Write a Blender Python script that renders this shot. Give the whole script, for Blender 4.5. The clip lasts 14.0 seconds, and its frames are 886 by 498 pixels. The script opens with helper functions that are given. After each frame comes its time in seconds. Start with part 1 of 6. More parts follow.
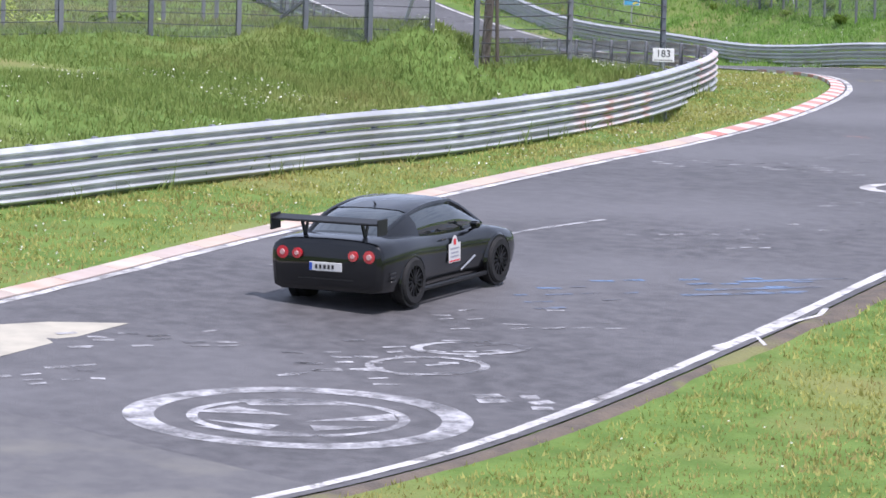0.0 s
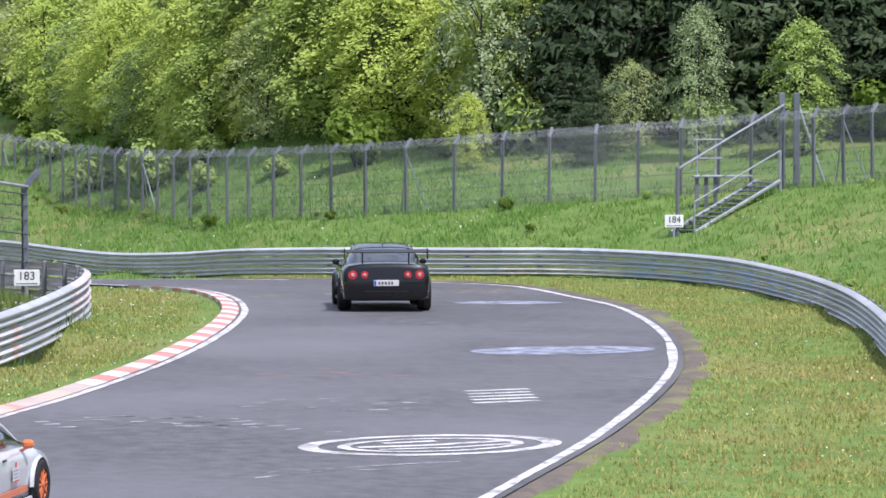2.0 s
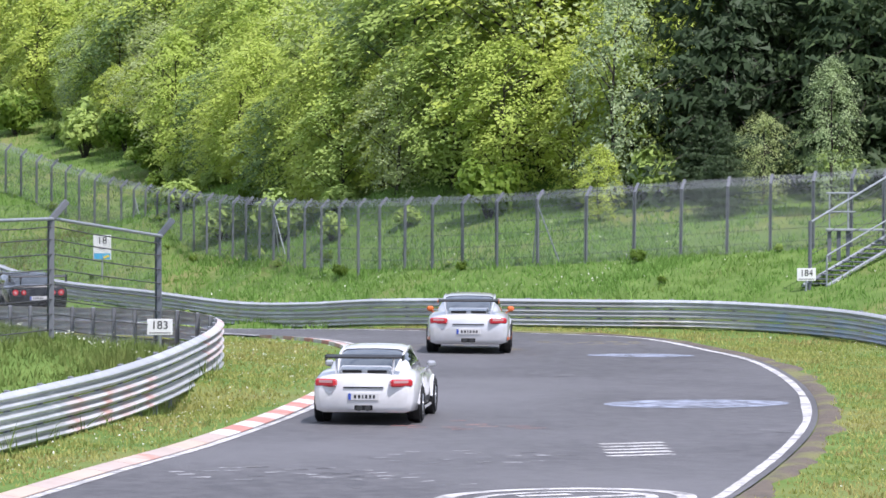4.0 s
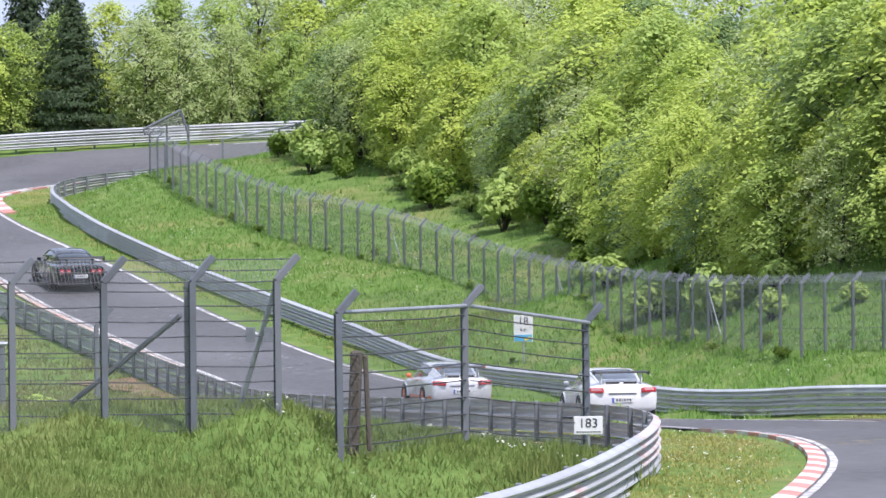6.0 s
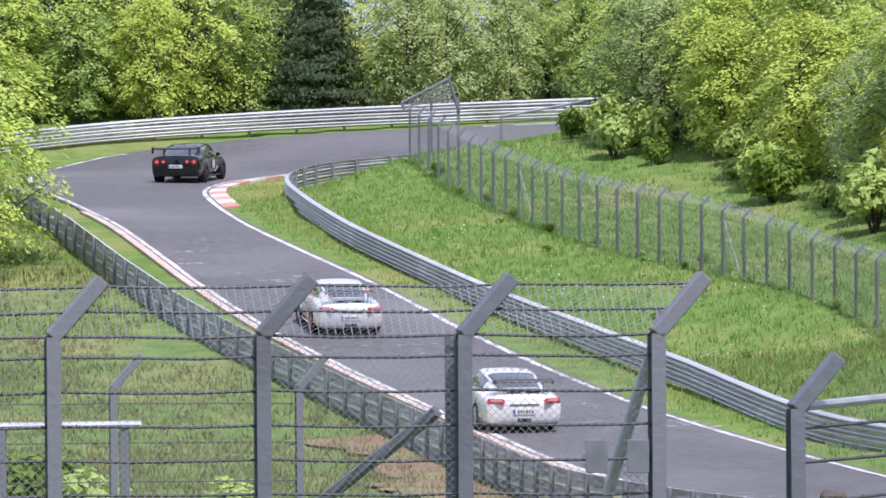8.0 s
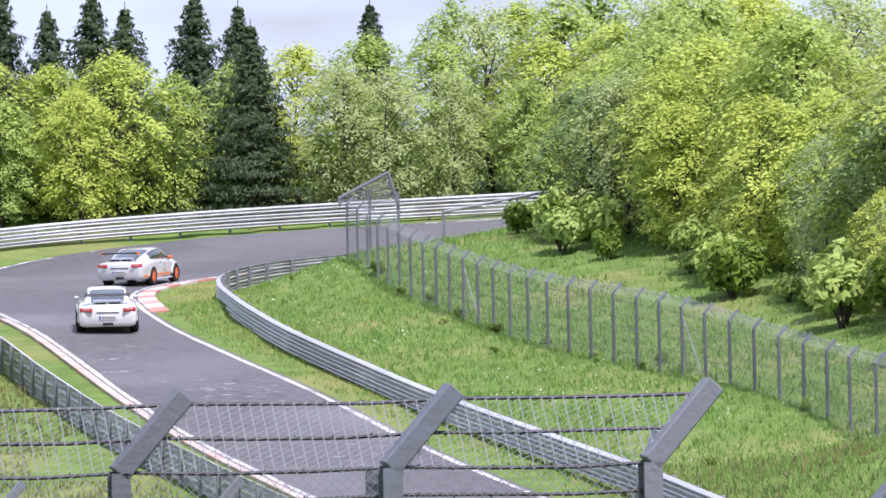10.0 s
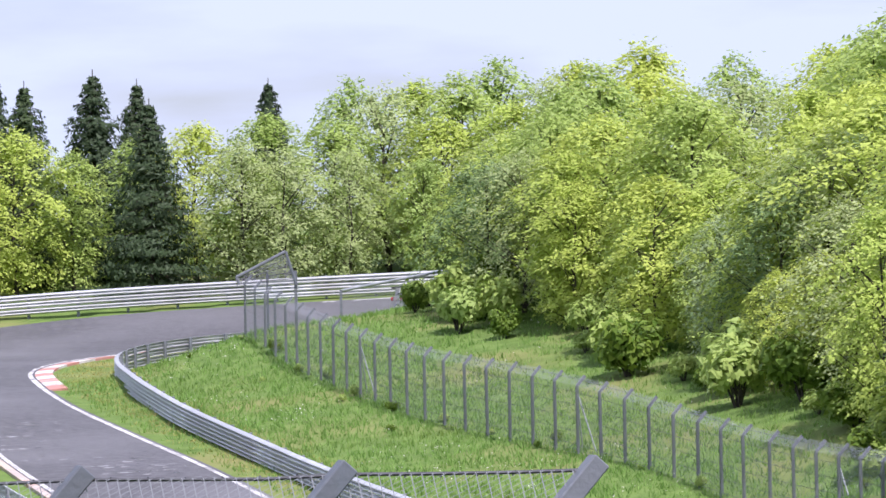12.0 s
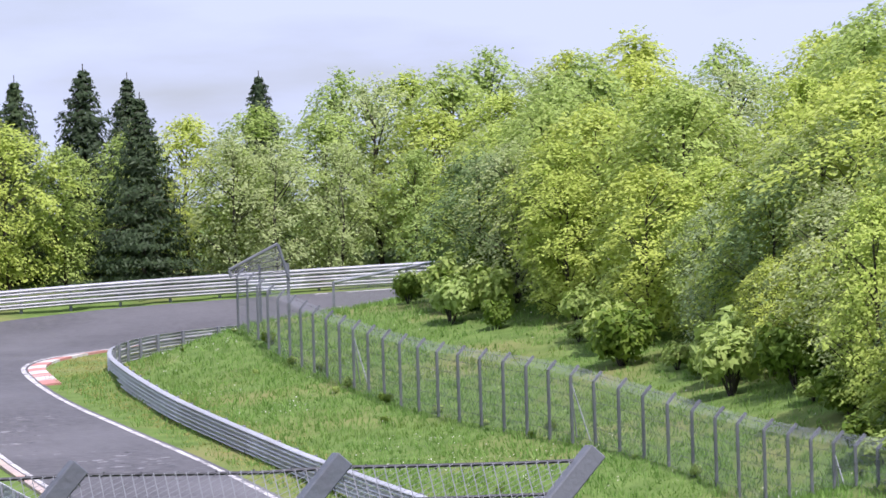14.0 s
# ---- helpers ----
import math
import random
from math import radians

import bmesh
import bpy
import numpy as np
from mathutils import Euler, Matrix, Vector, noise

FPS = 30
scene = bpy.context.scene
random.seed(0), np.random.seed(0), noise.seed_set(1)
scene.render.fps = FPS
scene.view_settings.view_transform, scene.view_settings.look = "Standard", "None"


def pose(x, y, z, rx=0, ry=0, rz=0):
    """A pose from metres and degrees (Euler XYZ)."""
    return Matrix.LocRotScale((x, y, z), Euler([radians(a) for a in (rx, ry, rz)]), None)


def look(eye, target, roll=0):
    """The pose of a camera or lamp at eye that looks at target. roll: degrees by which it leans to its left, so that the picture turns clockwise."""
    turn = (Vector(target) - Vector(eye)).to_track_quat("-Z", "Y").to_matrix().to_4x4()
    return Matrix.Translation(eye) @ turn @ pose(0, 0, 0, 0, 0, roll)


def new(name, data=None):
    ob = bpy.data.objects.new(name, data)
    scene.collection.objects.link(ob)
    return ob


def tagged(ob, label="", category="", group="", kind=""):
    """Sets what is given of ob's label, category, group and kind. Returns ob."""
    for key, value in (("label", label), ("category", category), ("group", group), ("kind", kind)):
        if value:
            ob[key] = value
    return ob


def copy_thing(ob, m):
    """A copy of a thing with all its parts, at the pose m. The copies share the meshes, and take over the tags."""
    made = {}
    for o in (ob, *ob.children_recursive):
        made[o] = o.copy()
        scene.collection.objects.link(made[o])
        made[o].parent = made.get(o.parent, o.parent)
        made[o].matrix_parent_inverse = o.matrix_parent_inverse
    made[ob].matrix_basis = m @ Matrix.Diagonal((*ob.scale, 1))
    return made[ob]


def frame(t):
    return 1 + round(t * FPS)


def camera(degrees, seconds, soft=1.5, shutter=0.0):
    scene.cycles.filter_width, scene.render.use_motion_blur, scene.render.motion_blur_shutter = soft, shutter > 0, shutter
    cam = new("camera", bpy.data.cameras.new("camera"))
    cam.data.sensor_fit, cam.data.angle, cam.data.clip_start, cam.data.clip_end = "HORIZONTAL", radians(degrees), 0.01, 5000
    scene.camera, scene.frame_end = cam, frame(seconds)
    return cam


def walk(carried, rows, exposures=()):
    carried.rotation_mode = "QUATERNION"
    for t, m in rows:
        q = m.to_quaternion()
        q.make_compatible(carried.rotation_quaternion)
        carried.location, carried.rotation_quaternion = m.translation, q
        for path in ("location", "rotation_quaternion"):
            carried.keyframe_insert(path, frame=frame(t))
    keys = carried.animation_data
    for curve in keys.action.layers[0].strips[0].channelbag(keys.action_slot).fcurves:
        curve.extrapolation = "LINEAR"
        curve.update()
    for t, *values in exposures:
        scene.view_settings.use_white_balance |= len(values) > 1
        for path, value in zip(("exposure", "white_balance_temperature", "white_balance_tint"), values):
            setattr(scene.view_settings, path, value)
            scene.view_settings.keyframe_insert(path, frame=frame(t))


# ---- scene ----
cam = camera(9.954, 14.0, soft=1.6)


def cam_pose(x, y, z, yaw, pitch, roll):
    """A camera pose from its heading (clockwise from +y), its tilt and its lean, in degrees."""
    return (Matrix.Translation((x, y, z)) @ Matrix.Rotation(radians(-yaw), 4, "Z")
            @ Matrix.Rotation(radians(90 + pitch), 4, "X") @ Matrix.Rotation(radians(roll), 4, "Z"))


CAM_ROWS = [
    (0, 2.69, -44.48, 6.89, -4.410, -4.595, 1.611),
    (0.3, 3.17, -46.90, 7.05, -2.804, -4.125, 1.235),
    (0.5, 3.61, -49.84, 7.51, -1.511, -3.714, 0.102),
    (1, 0.80, -40.43, 7.45, 2.593, -3.330, 0.904),
    (1.5, 1.14, -26.02, 6.75, 3.215, -3.161, 0.841),
    (2, 1.05, -25.69, 6.82, 3.219, -2.413, -0.157),
    (2.2, 1.04, -25.64, 6.84, 3.316, -2.185, 0.393),
    (4.3, 0.85, -25.61, 6.86, 1.300, -1.754, -0.316),
    (4.5, 0.83, -26.92, 6.98, 0.773, -1.648, -0.867),
    (5, 1.06, -29.30, 7.12, -0.548, -1.288, -0.905),
    (5.5, 1.25, -24.84, 7.04, -1.809, -1.050, -0.887),
    (6, 0.50, -13.42, 6.81, -2.940, -1.057, -0.623),
    (6.5, -0.48, -1.97, 6.63, -3.911, -1.225, -0.521),
    (7, -1.16, 5.60, 6.46, -5.062, -1.165, -0.653),
    (7.5, -3.15, 22.87, 6.21, -5.773, -0.988, -0.337),
    (7.7, -3.86, 28.85, 6.12, -5.946, -0.997, -0.279),
    (9.8, -4.99, 42.02, 5.86, -5.307, -0.423, -1.353),
    (10, -5.09, 42.92, 5.86, -5.338, 0.160, -1.293),
    (10.5, -4.99, 41.96, 5.87, -5.610, 0.940, -1.103),
    (11, -4.99, 42.03, 5.87, -5.172, 1.040, -1.388),
    (11.5, -4.98, 41.95, 5.87, -4.795, 0.974, -1.095),
    (12, -4.99, 42.04, 5.87, -4.170, 1.018, -1.180),
    (12.5, -5.00, 42.18, 5.87, -4.144, 1.068, -1.419),
    (13, -4.98, 41.92, 5.87, -3.899, 1.152, -1.554),
    (13.5, -5.01, 42.21, 5.87, -4.201, 1.177, -1.744),
    (14, -5.01, 42.23, 5.87, -4.083, 0.914, -1.726),
]
walk(cam, [(r[0], cam_pose(*r[1:])) for r in CAM_ROWS],
     exposures=[(0, 0.06, 6000, 23), (5, 0.12, 6050, 21), (7.7, 0.12, 6000, 25), (10, 0.28, 6050, 28), (12, 0.2, 6050, 28), (14, 0.08, 6050, 29)])

# ---- light ----
SUN_AZ, SUN_EL = 144.0, 60.0    # clockwise from +y
world = bpy.data.worlds.new("sky")
scene.world = world
world.use_nodes = True
wn, wl = world.node_tree.nodes, world.node_tree.links
wn.clear()
w_out, w_bg, w_sky = wn.new("ShaderNodeOutputWorld"), wn.new("ShaderNodeBackground"), wn.new("ShaderNodeTexSky")
w_sky.sky_type, w_sky.sun_disc = "NISHITA", False
w_sky.sun_elevation, w_sky.sun_rotation = radians(SUN_EL), radians(SUN_AZ)
w_sky.air_density, w_sky.dust_density, w_sky.ozone_density = 1.0, 2.0, 1.0
w_co, w_map, w_noise = wn.new("ShaderNodeTexCoord"), wn.new("ShaderNodeMapping"), wn.new("ShaderNodeTexNoise")
w_ramp, w_mix = wn.new("ShaderNodeValToRGB"), wn.new("ShaderNodeMixRGB")
w_map.inputs["Scale"].default_value = (5, 5, 22)
w_noise.inputs["Scale"].default_value, w_noise.inputs["Detail"].default_value = 2.2, 6
w_ramp.color_ramp.elements[0].position, w_ramp.color_ramp.elements[1].position = 0.2, 0.52
w_mix.inputs["Color2"].default_value = (4.7, 5.5, 6.5, 1)
wl.new(w_co.outputs["Generated"], w_map.inputs["Vector"])
wl.new(w_map.outputs["Vector"], w_noise.inputs["Vector"])
wl.new(w_noise.outputs["Fac"], w_ramp.inputs["Fac"])
wl.new(w_ramp.outputs["Color"], w_mix.inputs["Fac"])
wl.new(w_sky.outputs["Color"], w_mix.inputs["Color1"])
wl.new(w_mix.outputs["Color"], w_bg.inputs["Color"])
wl.new(w_bg.outputs["Background"], w_out.inputs["Surface"])
w_bg.inputs["Strength"].default_value = 0.14
sun = new("sun", bpy.data.lights.new("sun", "SUN"))
sun.data.energy, sun.data.angle, sun.data.color = 5.0, radians(0.8), (1.0, 0.965, 0.91)
sx, sy = math.sin(radians(SUN_AZ)) * math.cos(radians(SUN_EL)), math.cos(radians(SUN_AZ)) * math.cos(radians(SUN_EL))
sun.matrix_world = look((sx * 300, sy * 300, math.sin(radians(SUN_EL)) * 300), (0, 0, 0))

# ---- plan ----
# road edges (x, y, z): the outer white line, then the inner one
OUTER = [(-44, -40, -1.6), (-27, -14, -1.6), (-13, 5, -1.6), (-6.4, 14, -1.45), (-3.0, 19, -1.2), (-0.7, 23.3, -0.8), (1.8, 29.6, -0.2), (3.7, 36.1, 0.2),
         (5.6, 42.6, 0.5), (8.0, 51.6, 0.7), (9.9, 61.2, 0.8), (10.9, 69.2, 0.8), (11.4, 76.8, 0.8), (11.4, 84.5, 0.8), (10.9, 91.7, 0.7),
         (9.6, 97.6, 0.7), (6.6, 101.2, 0.65), (3.4, 104.5, 0.55), (0.9, 110, 0.3), (-1.4, 119, -0.1), (-4.0, 130, -0.4), (-6.7, 140.6, -0.5)]
OUTER_FAR = [(-11.0, 153, -0.1), (-13.6, 160, 0.35), (-17.4, 170.5, 1.2), (-21.4, 182, 2.3), (-24.9, 191, 3.2), (-28.1, 200, 4.0), (-30.6, 210, 4.6), (-32.2, 219, 5.0),
             (-32.0, 226, 5.3), (-30.0, 232, 5.6), (-25.5, 235.6, 5.9), (-18, 237.6, 6.2), (-4, 240, 6.6), (20, 243, 7.5)]
INNER = [(-52, -34, -1.5), (-36, -8, -1.5), (-21, 12, -1.2), (-13.2, 22, -0.5), (-9.4, 28.3, 0.05), (-6.7, 35.8, 0.45), (-4.0, 44.9, 0.7), (-2.0, 52.7, 0.8),
         (-0.4, 58.9, 0.85), (1.2, 67.2, 0.9), (2.3, 76.4, 0.9), (2.75, 84.6, 0.85), (2.5, 91.2, 0.8), (1.6, 96.5, 0.7), (-0.2, 102.5, 0.5),
         (-2.6, 110, 0.25), (-6.0, 120, -0.1), (-9.8, 131, -0.45), (-13, 141, -0.5), (-16.2, 151.5, -0.15)]
INNER_FAR = [(-20.0, 162, 0.55), (-23.7, 171.8, 1.4), (-27.2, 182, 2.4), (-31.8, 196, 3.85), (-35, 206, 4.5), (-38.5, 217, 5.1), (-40.8, 228, 5.5),
             (-41.0, 236.5, 5.9), (-38.6, 241.6, 6.5), (-34, 243.6, 7.0), (-28.8, 244.4, 7.3), (-18, 245.6, 7.7), (-4, 248, 8.1), (20, 251, 8.8)]
INNER_RAIL = [(-24, 22, -0.3), (-17.5, 29, 0.2), (-11.1, 37.3, 0.7), (-9.5, 40.6, 0.8), (-8.0, 44.2, 0.85), (-6.4, 48, 0.9), (-4.8, 52.2, 0.9), (-3.2, 58.6, 0.9),
              (-2.0, 64.8, 0.9), (-1.1, 72.4, 0.9), (-0.6, 79.5, 0.9), (-0.75, 85, 0.85), (-1.9, 90, 0.75), (-4.2, 98, 0.45), (-7.0, 107, 0.1),
              (-9.6, 117, -0.3), (-12.3, 128, -0.6), (-15.2, 140.5, -0.6), (-18.2, 151, -0.3), (-21.9, 161.2, 0.4), (-25.7, 171, 1.3), (-29.3, 181.3, 2.3), (-34.0, 195.4, 3.7), (-38.5, 209, 4.6)]
OUTER_RAIL = [(6.5, 6, -1.6), (8.2, 18, -1.0), (9.9, 30.7, -0.2), (11.6, 41.5, 0.45), (13.5, 55, 0.7), (14.7, 67.5, 0.8), (15.6, 80, 0.75), (15.6, 90, 0.7), (14.6, 97.5, 0.7),
              (12.0, 102.2, 0.7), (8.8, 104.2, 0.65), (5.6, 106, 0.6), (3.4, 109, 0.45), (1.6, 115, 0.1), (-0.4, 125, -0.3), (-3.2, 137.5, -0.5),
              (-7.5, 148, -0.4), (-11.4, 159.5, 0.4), (-14.3, 167.5, 1.0), (-17.9, 177, 1.8), (-21.0, 185.5, 2.6), (-23.8, 193, 3.4), (-26.6, 203.5, 4.2),
              (-28.6, 214, 4.75), (-28.9, 221, 5.1), (-27.6, 226.5, 5.4), (-24.0, 230, 5.7), (-17, 232.5, 6.2), (-6, 235, 6.8)]
FAR_RAIL = [(-46.5, 214, 5.4), (-46.0, 228, 5.9), (-44.2, 237.5, 6.4), (-40.5, 243.4, 6.9), (-35.5, 245.6, 7.25), (-28.8, 246.6, 7.55), (-18, 247.8, 7.9), (-4, 250.2, 8.3), (16, 253, 8.9)]
BANK_FENCE = [(40, 60, 4.0), (33, 82, 3.8), (27, 97, 3.4), (21.5, 107, 3.0), (16.5, 112, 2.5), (11.2, 114, 2.1), (7.4, 117, 1.75), (4.2, 123.5, 1.45), (1.3, 134, 1.15), (-2.1, 149, 1.05),
              (-6.3, 166, 1.4), (-11.6, 179, 2.75), (-16.6, 190, 3.6), (-20.6, 201, 4.7), (-24.2, 212.3, 6.1)]
NEAR_FENCE = [(-20, 66.5, 2.2), (-14.8, 68.8, 2.3), (-12.85, 69.4, 2.3), (-10.9, 69.8, 2.4), (-9.4, 70.0, 2.45), (-7.95, 70.1, 2.45), (-6.55, 70.2, 2.4), (-5.7, 70.2, 2.1),
              (-3.8, 76.0, 1.75), (-1.75, 82.6, 1.2)]
FOREST_EDGE = [(52, 95, 5), (30, 116, 4.2), (12, 128, 3.5), (4, 136, 3.3), (-0.5, 156, 3.3), (-3.6, 176, 4.0), (-8, 191, 4.7), (-12, 202, 5.9), (-16, 213, 7.0), (-15, 226, 7.8)]
SPOTS = [(-60, 100, 1.0), (-36, 90, 0.6), (-25, 100, 0.3), (-16, 88, 1.0), (-9, 90, 1.2), (-24, 130, -0.3), (-40, 150, 0.5), (-60, 190, 3), (-60, 240, 7.6), (-34, 260, 8.6),
         (-10, 262, 9.6), (10, 220, 9.2), (20, 190, 9.0), (30, 160, 8.0), (40, 130, 6.5), (70, 120, 8), (0, 300, 12), (-70, 300, 11), (60, 260, 16),
         (28, 60, 2.2), (24, 80, 2.2), (20, 20, -0.5), (30, -30, -1.5), (0, -30, -1.7), (0, -100, -1.7), (-60, -60, -1.7), (-30, 45, 1.8), (-14, 50, 2.2), (-60, 40, 1.5)]
ANCHORS = np.array(OUTER + OUTER_FAR + INNER + INNER_FAR + INNER_RAIL + OUTER_RAIL + FAR_RAIL + BANK_FENCE + NEAR_FENCE + FOREST_EDGE + SPOTS, float)


def spline(points, step):
    """A smooth curve through the points, in even steps."""
    p = np.array(points, float)
    p = np.vstack([2 * p[0] - p[1], p, 2 * p[-1] - p[-2]])
    out = []
    for i in range(1, len(p) - 2):
        t = np.linspace(0, 1, 24, endpoint=False)[:, None]
        a, b, c, d = p[i - 1], p[i], p[i + 1], p[i + 2]
        out.append(0.5 * (2 * b + (c - a) * t + (2 * a - 5 * b + 4 * c - d) * t ** 2 + (3 * b - a - 3 * c + d) * t ** 3))
    q = np.vstack(out + [p[-2:-1]])
    s = np.concatenate([[0], np.cumsum(np.linalg.norm(np.diff(q[:, :2], axis=0), axis=1))])
    u = np.linspace(0, s[-1], max(2, int(round(s[-1] / step)) + 1))
    return np.stack([np.interp(u, s, q[:, k]) for k in range(3)], 1)


def weights():
    d = np.linalg.norm(ANCHORS[:, None, :2] - ANCHORS[None, :, :2], axis=2)
    n = len(ANCHORS)
    a = np.zeros((n + 3, n + 3))
    a[:n, :n] = -np.sqrt(d * d + 4.0) - 0.02 * np.eye(n)
    a[:n, n:] = np.column_stack([np.ones(n), ANCHORS[:, :2] / 100])
    a[n:, :n] = a[:n, n:].T
    return np.linalg.solve(a, np.concatenate([ANCHORS[:, 2], [0, 0, 0]]))


WEIGHTS = weights()


def height(x, y):
    """The lie of the land, before the small bumps."""
    x, y = np.atleast_1d(np.asarray(x, float)), np.atleast_1d(np.asarray(y, float))
    out = np.empty(len(x))
    n = len(ANCHORS)
    for i in range(0, len(x), 20000):
        cx, cy = np.clip(x[i:i + 20000], -130, 130), np.clip(y[i:i + 20000], -120, 340)
        d2 = (cx[:, None] - ANCHORS[:, 0]) ** 2 + (cy[:, None] - ANCHORS[:, 1]) ** 2
        out[i:i + 20000] = -np.sqrt(d2 + 4.0) @ WEIGHTS[:n] + WEIGHTS[n] + (cx * WEIGHTS[n + 1] + cy * WEIGHTS[n + 2]) / 100
    return out


OUT_EDGE, IN_EDGE = spline(OUTER + OUTER_FAR, 0.5), spline(INNER + INNER_FAR, 0.5)


def road_cells():
    """Pairs of points across the road: the outer edge and the matching place on the inner edge."""
    k = len(OUT_EDGE)
    sa, sb = np.linspace(0, 1, k), np.linspace(0, 1, len(IN_EDGE))
    # match each outer point to the inner one that is nearest, kept in order
    pick, j = [], 0
    for p in OUT_EDGE:
        lo, hi = j, min(len(IN_EDGE), j + 14)
        j = lo + int(np.argmin(np.linalg.norm(IN_EDGE[lo:hi, :2] - p[:2], axis=1)))
        pick.append(j)
    pick = np.array(pick, float)
    ker = np.ones(31) / 31
    pick = np.convolve(np.pad(pick, 15, mode="edge"), ker, "valid")
    idx = np.arange(len(IN_EDGE))
    inner = np.stack([np.interp(pick, idx, IN_EDGE[:, c]) for c in range(3)], 1)
    return OUT_EDGE, inner


ROAD_OUT, ROAD_IN = road_cells()
ROAD_MID = (ROAD_OUT + ROAD_IN) / 2


def road_place(x, y):
    """For each point: how far it lies beyond the road's edge (negative on the road) and the level of the road beside it."""
    x, y = np.atleast_1d(np.asarray(x, float)), np.atleast_1d(np.asarray(y, float))
    gap, level = np.full(len(x), 99.0), np.zeros(len(x))
    mid, half = ROAD_MID[::2], (ROAD_OUT - ROAD_IN)[::2] / 2
    wide = np.hypot(half[:, 0], half[:, 1])
    run = np.gradient(mid, axis=0)
    near = np.where((x > -75) & (x < 40) & (y > -60) & (y < 275))[0]
    for i in range(0, len(near), 8000):
        s = near[i:i + 8000]
        dx, dy = x[s, None] - mid[:, 0], y[s, None] - mid[:, 1]
        d = np.hypot(dx, dy)
        k = np.argmin(d - wide, axis=1)
        r = np.arange(len(s))
        ax, ay = dx[r, k], dy[r, k]
        det = half[k, 0] * run[k, 1] - half[k, 1] * run[k, 0]
        lat = np.clip((ax * run[k, 1] - ay * run[k, 0]) / det, -1, 1)
        far = np.clip((half[k, 0] * ay - half[k, 1] * ax) / det, -2, 2)
        gap[s], level[s] = d[r, k] - wide[k], mid[k, 2] + half[k, 2] * lat + run[k, 2] * far
    return gap, level


def terrain(x, y):
    """The ground outside the road, and the bed under it."""
    z = height(x, y)
    gap, level = road_place(x, y)
    w = np.clip(1 - gap / 3.0, 0, 1) * (gap < 50)
    return np.where(gap < -0.3, level - 0.12, level * w + z * (1 - w)), gap


def surface(x, y):
    """What one stands on: the road, or the ground beside it."""
    z, gap = terrain(x, y)
    return np.where(gap < 0, road_place(x, y)[1] + 0.03, z)


# ---- plan end ----


# ---- materials ----
def material(name, base, rough=0.6, metal=0.0, vary=None, scale=3.0, bump=0.0, bump_scale=30.0, stain=None, stain_scale=0.4,
             stain_at=(0.5, 0.7), island=None, per_object=None, leafy=0.0, coat=0.0, spec=0.5):
    """A surface with a grain (vary), a larger stain, a relief, and a change of tone from piece to piece."""
    m = bpy.data.materials.new(name)
    m.use_nodes = True
    n, l = m.node_tree.nodes, m.node_tree.links
    b = n["Principled BSDF"]
    b.inputs["Roughness"].default_value, b.inputs["Metallic"].default_value = rough, metal
    b.inputs["Coat Weight"].default_value, b.inputs["Coat Roughness"].default_value = coat, 0.06
    b.inputs["Specular IOR Level"].default_value = spec
    co = n.new("ShaderNodeTexCoord")
    geo = n.new("ShaderNodeNewGeometry")
    place = geo.outputs["Position"] if stain_scale < 1 else co.outputs["Object"]
    rgb = n.new("ShaderNodeRGB")
    rgb.outputs[0].default_value = (*base, 1)
    c = rgb.outputs[0]

    def noise_tex(sc, detail=5):
        t = n.new("ShaderNodeTexNoise")
        t.inputs["Scale"].default_value, t.inputs["Detail"].default_value = sc, detail
        l.new(place, t.inputs["Vector"])
        return t.outputs["Fac"]

    def mix(fac, a, colour):
        x = n.new("ShaderNodeMixRGB")
        l.new(fac, x.inputs["Fac"])
        l.new(a, x.inputs["Color1"])
        x.inputs["Color2"].default_value = (*colour, 1)
        return x.outputs["Color"]

    def ramp(fac, lo, hi):
        r = n.new("ShaderNodeMapRange")
        r.inputs["From Min"].default_value, r.inputs["From Max"].default_value = lo, hi
        l.new(fac, r.inputs["Value"])
        return r.outputs["Result"]

    if vary:
        c = mix(ramp(noise_tex(scale), 0.35, 0.65), c, vary)
    if stain:
        c = mix(ramp(noise_tex(stain_scale, 6), *stain_at), c, stain)
    if island:
        c = mix(geo.outputs["Random Per Island"], c, island)
    if per_object:
        oi = n.new("ShaderNodeObjectInfo")
        c = mix(ramp(oi.outputs["Random"], 0.0, 1.0), c, per_object)
    l.new(c, b.inputs["Base Color"])
    if bump:
        bp = n.new("ShaderNodeBump")
        bp.inputs["Strength"].default_value, bp.inputs["Distance"].default_value = bump, 0.05
        l.new(noise_tex(bump_scale, 4), bp.inputs["Height"])
        l.new(bp.outputs["Normal"], b.inputs["Normal"])
    if leafy:
        tr, ad = n.new("ShaderNodeBsdfTranslucent"), n.new("ShaderNodeMixShader")
        ad.inputs["Fac"].default_value = leafy
        l.new(c, tr.inputs["Color"])
        l.new(b.outputs["BSDF"], ad.inputs[1])
        l.new(tr.outputs["BSDF"], ad.inputs[2])
        l.new(ad.outputs["Shader"], n["Material Output"].inputs["Surface"])
    return m


